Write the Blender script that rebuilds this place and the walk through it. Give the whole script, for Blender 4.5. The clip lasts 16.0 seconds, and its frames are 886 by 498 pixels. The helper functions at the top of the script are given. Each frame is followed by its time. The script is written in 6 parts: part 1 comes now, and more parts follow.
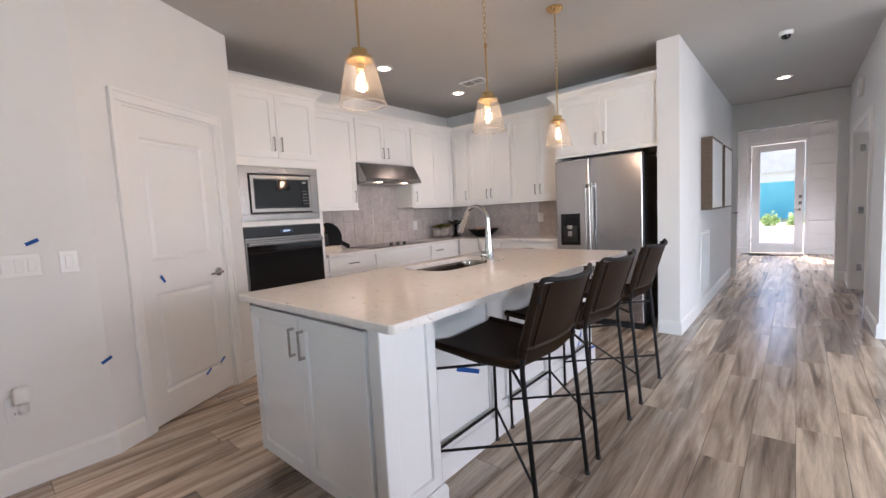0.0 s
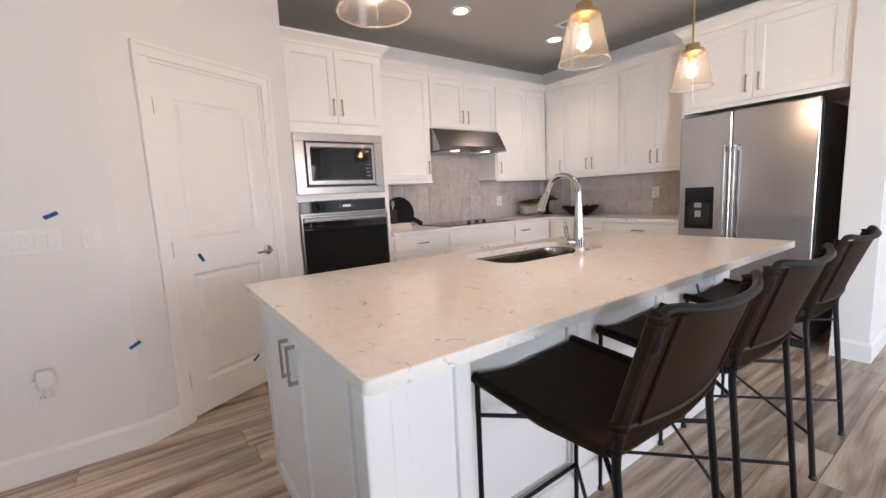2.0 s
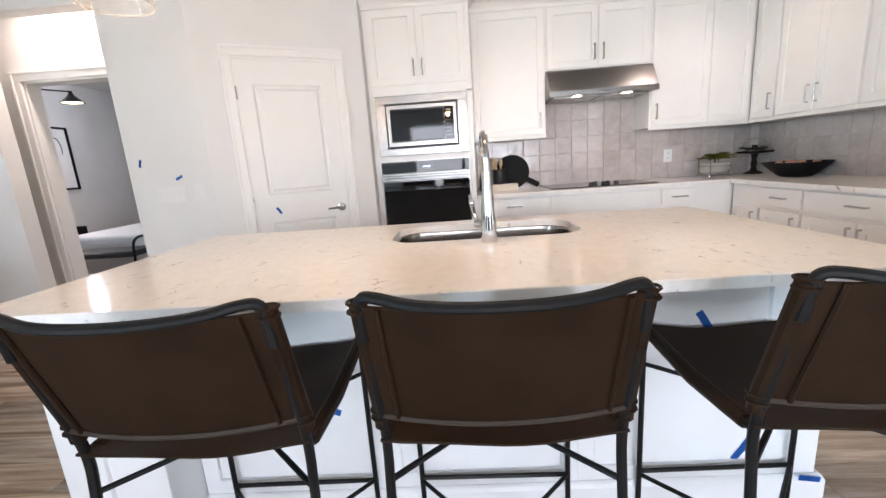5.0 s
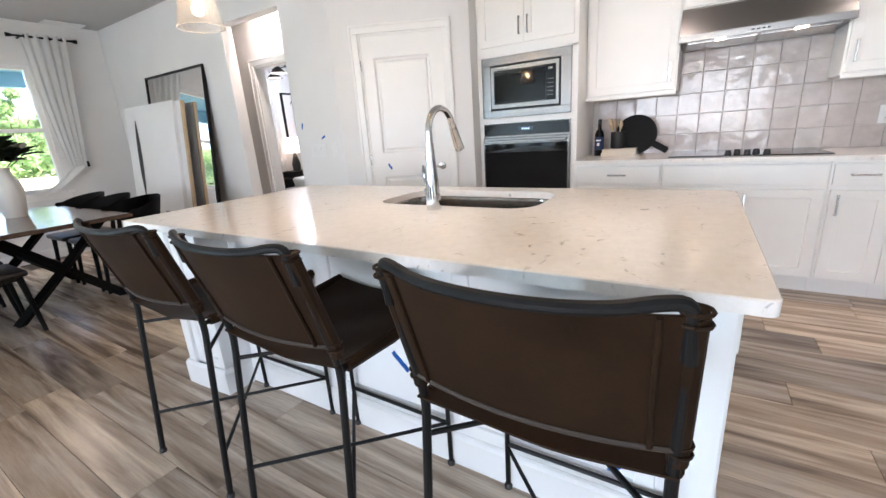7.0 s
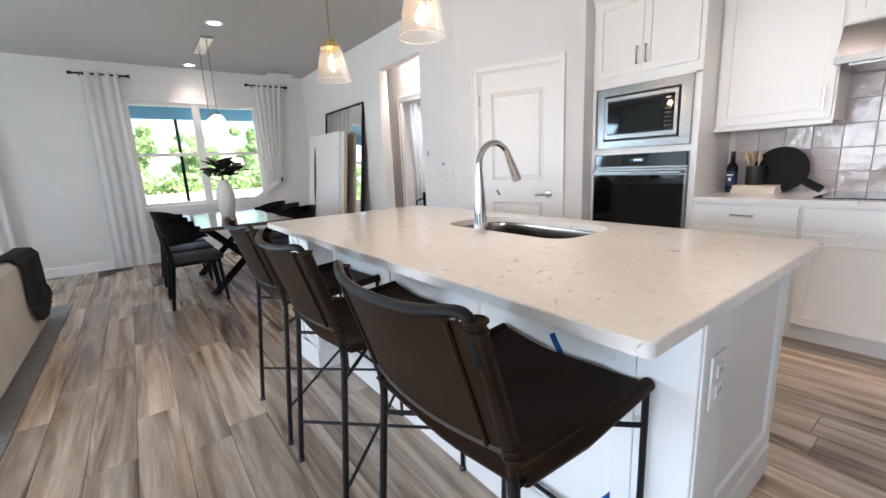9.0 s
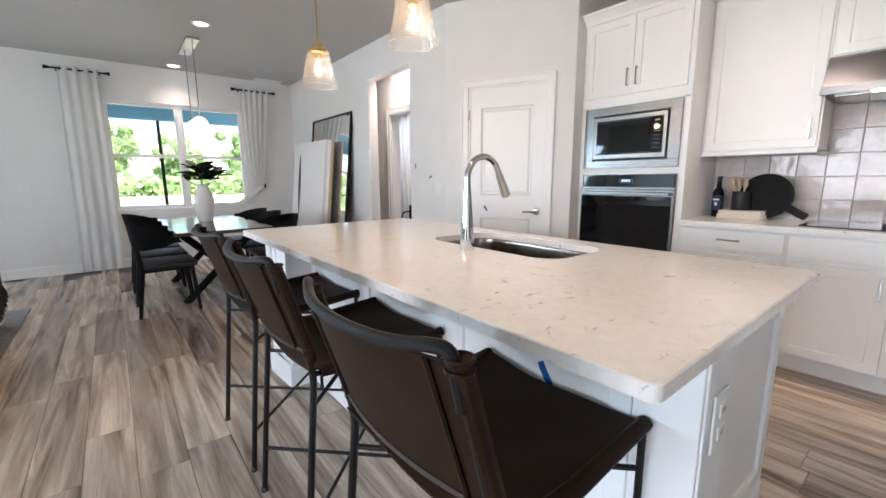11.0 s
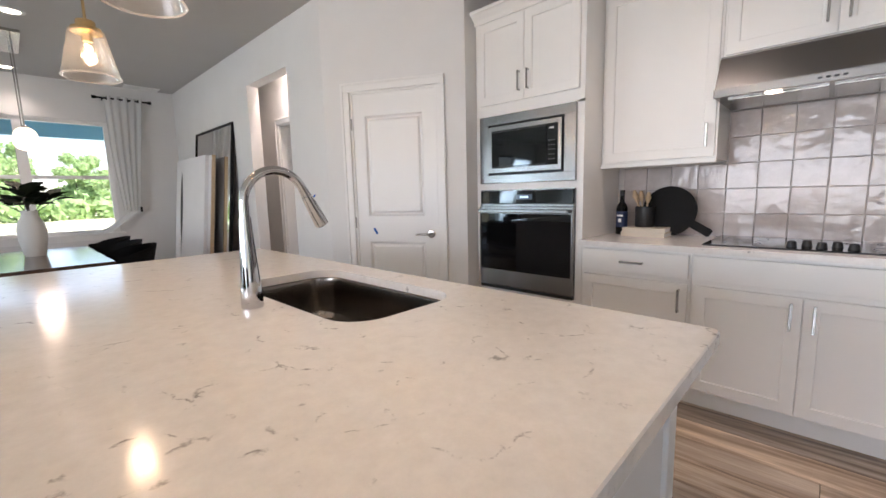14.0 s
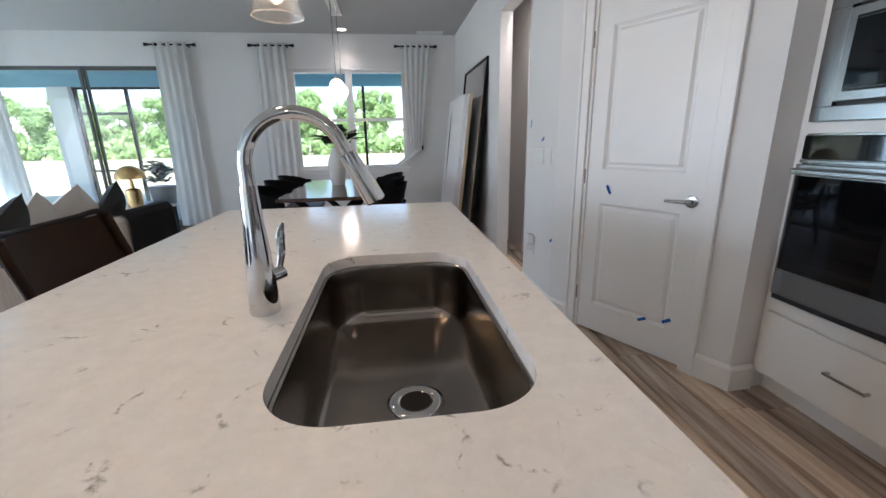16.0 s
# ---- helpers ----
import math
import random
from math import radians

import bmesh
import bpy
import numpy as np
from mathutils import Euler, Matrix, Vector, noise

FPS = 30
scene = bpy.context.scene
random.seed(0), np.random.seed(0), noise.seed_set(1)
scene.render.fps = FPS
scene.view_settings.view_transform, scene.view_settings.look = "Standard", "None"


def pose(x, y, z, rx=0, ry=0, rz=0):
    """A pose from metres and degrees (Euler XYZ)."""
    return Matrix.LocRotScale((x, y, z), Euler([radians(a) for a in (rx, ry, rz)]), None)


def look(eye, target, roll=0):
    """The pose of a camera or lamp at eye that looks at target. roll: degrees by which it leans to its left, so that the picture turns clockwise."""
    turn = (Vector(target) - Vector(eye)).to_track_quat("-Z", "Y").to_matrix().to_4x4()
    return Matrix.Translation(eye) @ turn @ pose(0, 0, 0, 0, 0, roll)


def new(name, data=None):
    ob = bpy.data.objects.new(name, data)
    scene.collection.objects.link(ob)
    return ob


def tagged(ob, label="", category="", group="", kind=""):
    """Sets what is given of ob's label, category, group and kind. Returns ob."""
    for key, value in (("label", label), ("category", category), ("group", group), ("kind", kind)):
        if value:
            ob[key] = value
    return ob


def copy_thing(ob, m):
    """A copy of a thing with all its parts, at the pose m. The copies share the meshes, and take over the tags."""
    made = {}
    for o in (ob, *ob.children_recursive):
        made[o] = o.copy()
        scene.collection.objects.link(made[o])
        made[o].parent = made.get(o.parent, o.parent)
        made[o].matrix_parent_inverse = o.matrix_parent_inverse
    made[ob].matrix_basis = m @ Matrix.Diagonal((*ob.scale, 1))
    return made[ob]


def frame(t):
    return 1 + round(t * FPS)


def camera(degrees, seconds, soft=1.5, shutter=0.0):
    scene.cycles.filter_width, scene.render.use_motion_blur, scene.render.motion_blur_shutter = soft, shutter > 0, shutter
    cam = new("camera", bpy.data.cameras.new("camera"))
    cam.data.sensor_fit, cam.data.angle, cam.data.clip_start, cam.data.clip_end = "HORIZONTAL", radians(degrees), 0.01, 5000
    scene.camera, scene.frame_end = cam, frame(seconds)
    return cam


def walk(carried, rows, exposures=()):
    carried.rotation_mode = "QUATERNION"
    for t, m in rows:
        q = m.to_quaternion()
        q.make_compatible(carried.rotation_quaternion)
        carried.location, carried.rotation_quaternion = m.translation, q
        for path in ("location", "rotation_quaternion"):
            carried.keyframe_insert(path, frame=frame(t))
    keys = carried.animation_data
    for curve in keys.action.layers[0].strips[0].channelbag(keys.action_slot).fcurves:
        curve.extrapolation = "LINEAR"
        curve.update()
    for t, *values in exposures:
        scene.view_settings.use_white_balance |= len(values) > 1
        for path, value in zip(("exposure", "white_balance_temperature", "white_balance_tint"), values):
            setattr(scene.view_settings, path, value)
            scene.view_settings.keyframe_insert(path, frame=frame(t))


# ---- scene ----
cam = camera(94.9, 16.0)
PATH = [
    (0, (0.011, 0.022, 1.276), (-1.3, 1.523, 1.107), -3.0),
    (0.5, (-0.036, 0.051, 1.263), (-1.438, 1.465, 1.085), -3.7),
    (1, (-0.194, 0.12, 1.26), (-1.609, 1.518, 1.057), -4.3),
    (1.5, (-0.289, 0.319, 1.249), (-1.807, 1.602, 1.036), -3.9),
    (2, (-0.319, 0.6, 1.252), (-1.941, 1.74, 0.988), -2.8),
    (2.5, (-0.326, 0.858, 1.218), (-2.042, 1.852, 0.957), -1.9),
    (3, (-0.308, 1.11, 1.214), (-2.118, 1.909, 0.922), -1.8),
    (5.5, (-0.034, 2.444, 1.226), (-1.954, 2.141, 0.752), -4.3),
    (6, (-0.122, 2.725, 1.212), (-1.976, 2.204, 0.671), -4.4),
    (6.5, (-0.147, 2.992, 1.216), (-1.91, 2.226, 0.66), -4.2),
    (7, (-0.171, 3.183, 1.231), (-1.793, 2.153, 0.673), -4.0),
    (7.5, (-0.296, 3.264, 1.224), (-1.74, 1.979, 0.708), -3.3),
    (8, (-0.368, 3.429, 1.239), (-1.652, 1.965, 0.786), -2.8),
    (8.5, (-0.322, 3.628, 1.236), (-1.5, 2.066, 0.819), -2.9),
    (11, (-0.385, 3.558, 1.227), (-1.622, 2.024, 0.886), -0.3),
    (11.5, (-0.363, 3.494, 1.237), (-1.755, 2.096, 0.909), 0.2),
    (12, (-0.444, 3.494, 1.241), (-2.064, 2.36, 0.945), 0.7),
    (12.5, (-0.559, 3.545, 1.229), (-2.19, 2.442, 0.879), 0.8),
    (13, (-0.722, 3.626, 1.236), (-2.259, 2.394, 0.887), 0.0),
    (13.5, (-0.891, 3.584, 1.235), (-2.346, 2.247, 0.927), -1.1),
    (14, (-1.096, 3.479, 1.238), (-2.534, 2.115, 0.969), -1.4),
    (14.5, (-1.277, 3.463, 1.224), (-2.613, 2.007, 0.919), -1.4),
    (15, (-1.475, 3.43, 1.231), (-2.552, 1.786, 0.859), -1.3),
    (15.5, (-1.633, 3.318, 1.236), (-2.36, 1.509, 0.79), -0.7),
    (16, (-1.821, 3.109, 1.268), (-2.064, 1.195, 0.741), -1.1),
]
EXPOSURES = [(0.0, 1.56, 6700, 28), (2.4, 1.76, 6900, 29), (3.1, 1.80, 6480, 24), (5.5, 2.03, 6480, 22), (7.0, 2.0, 6280, 20), (8.5, 1.93, 6200, 20), (11.5, 1.90, 6320, 21), (13.0, 1.82, 6480, 24), (14.5, 1.46, 6420, 22), (15.3, 1.42, 6200, 20), (16.0, 1.41, 5850, 18)]
walk(cam, [(t, look(eye, target, roll)) for t, eye, target, roll in PATH], EXPOSURES)
# ---- world and light ----
world = bpy.data.worlds.new("sky")
scene.world = world
world.use_nodes = True
wn = world.node_tree.nodes
sky = wn.new("ShaderNodeTexSky")
sky.sky_type, sky.sun_disc = "NISHITA", False
sky.sun_elevation, sky.sun_rotation = radians(50), radians(-28)
world.node_tree.links.new(sky.outputs[0], wn["Background"].inputs[0])
wn["Background"].inputs[1].default_value = 0.15


def lamp(name, kind, m, power, colour, size=0.1, size_y=None, spread=None, blend=0.6):
    d = bpy.data.lights.new(name, kind)
    d.energy, d.color = power, colour
    if kind == "AREA":
        d.shape, d.size, d.size_y = ("RECTANGLE", size, size_y) if size_y else ("DISK", size, size)
        if spread:
            d.spread = radians(spread)
    elif kind == "SUN":
        d.angle = radians(size)
    else:
        d.shadow_soft_size = size
        if kind == "SPOT":
            d.spot_size, d.spot_blend = radians(spread), blend
    ob = new(name, d)
    ob.matrix_world = m
    return ob


COOL, WARM, AMBER = (0.85, 0.935, 1.0), (1.0, 0.86, 0.72), (1.0, 0.76, 0.50)
lamp("sun", "SUN", look((-14, 26, 35.2), (0, 0, 0)), 5.0, (1.0, 0.95, 0.88), 0.5)
lamp("daylight_living_window", "AREA", pose(6.05, 2.8, 1.35, 58, 0, 90), 54, COOL, 3.8, 2.2, 130)
lamp("daylight_patio_door", "AREA", pose(4.47, -3.66, 1.18, 62, 0, 0), 150, (0.60, 0.87, 1.0), 0.8, 2.2, 130)
CANS = [(-3.24, 4.19), (-3.19, 2.92), (-0.14, 6.96), (-1.28, -1.45), (-1.25, -3.44), (1.6, 2.2), (1.6, -1.4), (-0.33, 10.2), (-3.145, -0.62)]

# ---- materials ----


def nodes_of(name):
    m = bpy.data.materials.new(name)
    m.use_nodes = True
    nt = m.node_tree
    return m, nt, nt.nodes, nt.links, nt.nodes["Principled BSDF"]


def coords(nt, scale=(1, 1, 1), shift=False):
    """Object coordinates, scaled, and shifted by each object's random number."""
    tc, mp = nt.nodes.new("ShaderNodeTexCoord"), nt.nodes.new("ShaderNodeMapping")
    mp.inputs["Scale"].default_value = scale
    nt.links.new(tc.outputs["Object"], mp.inputs["Vector"])
    if shift:
        oi, mu = nt.nodes.new("ShaderNodeObjectInfo"), nt.nodes.new("ShaderNodeMath")
        mu.operation, mu.inputs[1].default_value = "MULTIPLY", 57.0
        nt.links.new(oi.outputs["Random"], mu.inputs[0])
        nt.links.new(mu.outputs[0], mp.inputs["Location"])
    return mp.outputs[0]


def noise_tex(nt, vec, scale, detail=4, rough=0.55, distort=0.0):
    n = nt.nodes.new("ShaderNodeTexNoise")
    n.inputs["Scale"].default_value, n.inputs["Detail"].default_value = scale, detail
    n.inputs["Roughness"].default_value, n.inputs["Distortion"].default_value = rough, distort
    nt.links.new(vec, n.inputs["Vector"])
    return n.outputs["Fac"]


def ramp(nt, fac, stops):
    r = nt.nodes.new("ShaderNodeValToRGB")
    while len(r.color_ramp.elements) < len(stops):
        r.color_ramp.elements.new(0.5)
    for e, (p, c) in zip(r.color_ramp.elements, stops):
        e.position, e.color = p, (*c, 1) if len(c) == 3 else c
    nt.links.new(fac, r.inputs[0])
    return r.outputs[0]


def mix(nt, fac, a, b, kind="MIX"):
    x = nt.nodes.new("ShaderNodeMix")
    x.data_type, x.blend_type = "RGBA", kind
    for sock, v in ((x.inputs[0], fac), (x.inputs[6], a), (x.inputs[7], b)):
        if isinstance(v, (int, float)):
            sock.default_value = v
        elif isinstance(v, tuple):
            sock.default_value = (*v, 1)
        else:
            nt.links.new(v, sock)
    return x.outputs[2]


def bump(nt, bsdf, height, strength, distance=0.002):
    b = nt.nodes.new("ShaderNodeBump")
    b.inputs["Strength"].default_value, b.inputs["Distance"].default_value = strength, distance
    nt.links.new(height, b.inputs["Height"])
    nt.links.new(b.outputs[0], bsdf.inputs["Normal"])


def plain(name, col, rough=0.5, metal=0.0, var=0.06, scale=3.0, fine=120.0, relief=0.15, stretch=(1, 1, 1), spec=0.5):
    """A surface with blotches and fine grain in colour, gloss and relief."""
    m, nt, N, L, b = nodes_of(name)
    v = coords(nt, stretch)
    big, small = noise_tex(nt, v, scale), noise_tex(nt, v, fine, 3)
    lo = tuple(max(0, c * (1 - var)) for c in col)
    hi = tuple(min(1, c * (1 + var)) for c in col)
    c = ramp(nt, big, [(0.3, lo), (0.7, hi)])
    c = mix(nt, 0.25 * min(1, var * 8), c, ramp(nt, small, [(0.3, lo), (0.7, hi)]))
    L.new(c, b.inputs["Base Color"])
    rr = N.new("ShaderNodeMapRange")
    rr.inputs[3].default_value, rr.inputs[4].default_value = rough * 0.85, min(1, rough * 1.15)
    L.new(big, rr.inputs[0])
    L.new(rr.outputs[0], b.inputs["Roughness"])
    b.inputs["Metallic"].default_value = metal
    b.inputs["Specular IOR Level"].default_value = spec
    if relief:
        bump(nt, b, small, relief, 0.001)
    return m


def thin_glass(name, tint=(1, 1, 1), base=0.6):
    m, nt, N, L, b = nodes_of(name)
    N.remove(b)
    tr, gl, lw, fr, mx = (N.new("ShaderNode" + k) for k in ("BsdfTransparent", "BsdfGlossy", "LayerWeight", "MapRange", "MixShader"))
    tr.inputs[0].default_value, gl.inputs["Roughness"].default_value = (*tint, 1), 0.02
    lw.inputs[0].default_value = 0.25
    fr.inputs[3].default_value, fr.inputs[4].default_value = 0.02, base
    L.new(lw.outputs["Facing"], fr.inputs[0])
    for a, i in ((fr, 0), (tr, 1), (gl, 2)):
        L.new(a.outputs[0], mx.inputs[i])
    L.new(mx.outputs[0], N["Material Output"].inputs[0])
    return m


def hazy_glass(name):
    """Thin seeded glass that scatters a little of the bulb's light."""
    m = thin_glass(name, (0.96, 0.95, 0.93), 0.5)
    nt = m.node_tree
    N, L = nt.nodes, nt.links
    out = N["Material Output"].inputs[0]
    old = out.links[0].from_socket
    tl, df, half, mx = (N.new("ShaderNode" + k) for k in ("BsdfTranslucent", "BsdfDiffuse", "MixShader", "MixShader"))
    L.new(tl.outputs[0], half.inputs[1]), L.new(df.outputs[0], half.inputs[2])
    L.new(ramp(nt, noise_tex(nt, coords(nt), 60, 2), [(0.35, (0.004,) * 3), (0.75, (0.022,) * 3)]), mx.inputs[0])
    L.new(old, mx.inputs[1]), L.new(half.outputs[0], mx.inputs[2]), L.new(mx.outputs[0], out)
    return m


def rim_glass(name):
    """Thicker glass at a cut edge, a little milky."""
    m = hazy_glass(name)
    for n in m.node_tree.nodes:
        if n.type == "VALTORGB":
            n.color_ramp.elements[0].color, n.color_ramp.elements[1].color = (0.04,) * 3 + (1,), (0.08,) * 3 + (1,)
    return m


def glow(name, col, strength):
    m, nt, N, L, b = nodes_of(name)
    b.inputs["Base Color"].default_value = (*col, 1)
    b.inputs["Emission Color"].default_value, b.inputs["Emission Strength"].default_value = (*col, 1), strength
    return m


def plank_material():
    m, nt, N, L, b = nodes_of("vinyl_plank")
    grain = noise_tex(nt, coords(nt, (22, 1.4, 5), True), 6, 6, 0.6, 0.6)
    cath = noise_tex(nt, coords(nt, (8, 0.55, 3), True), 1.6, 3, 0.5, 1.0)
    blot = noise_tex(nt, coords(nt, (2.2, 0.8, 1), True), 1.3, 2)
    base = ramp(nt, cath, [(0.30, (0.19, 0.142, 0.108)), (0.47, (0.455, 0.363, 0.288)), (0.66, (0.72, 0.615, 0.51))])
    fine = ramp(nt, grain, [(0.32, (0.62, 0.60, 0.58)), (0.6, (1.05, 1.04, 1.03))])
    c = mix(nt, 0.5, base, fine, "MULTIPLY")
    oi = N.new("ShaderNodeObjectInfo")
    tone = ramp(nt, oi.outputs["Random"], [(0.0, (0.62, 0.62, 0.63)), (0.35, (0.9, 0.88, 0.86)), (0.7, (1.1, 1.06, 1.0)), (1.0, (1.3, 1.25, 1.18))])
    c = mix(nt, 1.0, c, tone, "MULTIPLY")
    c = mix(nt, 0.25, c, ramp(nt, blot, [(0.35, (0.6, 0.6, 0.62)), (0.65, (1.15, 1.12, 1.1))]), "MULTIPLY")
    L.new(c, b.inputs["Base Color"])
    L.new(ramp(nt, grain, [(0.3, (0.27,) * 3), (0.7, (0.19,) * 3)]), b.inputs["Roughness"])
    bump(nt, b, grain, 0.10, 0.001)
    return m


def quartz_material():
    m, nt, N, L, b = nodes_of("white_quartz")
    v = coords(nt)
    warp = N.new("ShaderNodeTexNoise")
    warp.inputs["Scale"].default_value, warp.inputs["Detail"].default_value = 9, 5
    L.new(v, warp.inputs["Vector"])
    wv = mix(nt, 0.12, v, warp.outputs["Color"])
    vo = N.new("ShaderNodeTexVoronoi")
    vo.feature = "DISTANCE_TO_EDGE"
    vo.inputs["Scale"].default_value = 12
    L.new(wv, vo.inputs["Vector"])
    line = ramp(nt, vo.outputs["Distance"], [(0.0, (1, 1, 1)), (0.045, (0, 0, 0))])
    where = ramp(nt, noise_tex(nt, v, 13, 5, 0.7), [(0.55, (0, 0, 0)), (0.64, (1, 1, 1))])
    patch = ramp(nt, noise_tex(nt, v, 2.2, 2), [(0.33, (0, 0, 0)), (0.55, (1, 1, 1))])
    f = mix(nt, 1.0, mix(nt, 1.0, line, where, "MULTIPLY"), patch, "MULTIPLY")
    body = ramp(nt, noise_tex(nt, v, 30, 6, 0.7), [(0.3, (0.76, 0.73, 0.695)), (0.7, (0.86, 0.83, 0.795))])
    L.new(mix(nt, f, body, (0.24, 0.227, 0.215)), b.inputs["Base Color"])
    b.inputs["Roughness"].default_value = 0.13
    return m


def tile_material():
    m, nt, N, L, b = nodes_of("glazed_tile")
    v = coords(nt, (1, 1, 1), True)
    oi = N.new("ShaderNodeObjectInfo")
    c = ramp(nt, oi.outputs["Random"], [(0, (0.43, 0.37, 0.345)), (0.5, (0.50, 0.44, 0.415)), (1, (0.57, 0.51, 0.485))])
    c = mix(nt, 0.5, c, ramp(nt, noise_tex(nt, v, 14, 4), [(0.3, (0.40, 0.345, 0.325)), (0.7, (0.60, 0.55, 0.525))]))
    L.new(c, b.inputs["Base Color"])
    b.inputs["Roughness"].default_value = 0.07
    bump(nt, b, noise_tex(nt, v, 16, 2, 0.4), 0.38, 0.010)
    return m


def sheer(m, share):
    """Let a share of the light pass through a thin cloth."""
    nt = m.node_tree
    N, L = nt.nodes, nt.links
    b, tl, mx = N["Principled BSDF"], N.new("ShaderNodeBsdfTranslucent"), N.new("ShaderNodeMixShader")
    L.new(b.inputs["Base Color"].links[0].from_socket, tl.inputs[0])
    mx.inputs[0].default_value = share
    L.new(b.outputs[0], mx.inputs[1]), L.new(tl.outputs[0], mx.inputs[2]), L.new(mx.outputs[0], N["Material Output"].inputs[0])
    return m


def steel_material(name, col, rough, stretch):
    m, nt, N, L, b = nodes_of(name)
    streak = noise_tex(nt, coords(nt, stretch), 14, 4)
    L.new(ramp(nt, streak, [(0.3, tuple(c * 0.95 for c in col)), (0.7, col)]), b.inputs["Base Color"])
    L.new(ramp(nt, streak, [(0.3, (rough * 0.97,) * 3), (0.7, (rough * 1.03,) * 3)]), b.inputs["Roughness"])
    b.inputs["Metallic"].default_value = 1
    bump(nt, b, streak, 0.004, 0.0002)
    return m


def leaf_material(name, a, c, through_light=0.0):
    m, nt, N, L, b = nodes_of(name)
    g = N.new("ShaderNodeNewGeometry")
    L.new(ramp(nt, g.outputs["Random Per Island"], [(0, a), (1, c)]), b.inputs["Base Color"])
    b.inputs["Roughness"].default_value = 0.6
    b.inputs["Specular IOR Level"].default_value = 0.2
    if through_light:
        tl, mx = N.new("ShaderNodeBsdfTranslucent"), N.new("ShaderNodeMixShader")
        L.new(b.inputs["Base Color"].links[0].from_socket, tl.inputs[0])
        mx.inputs[0].default_value = through_light
        L.new(b.outputs[0], mx.inputs[1]), L.new(tl.outputs[0], mx.inputs[2]), L.new(mx.outputs[0], N["Material Output"].inputs[0])
    return m


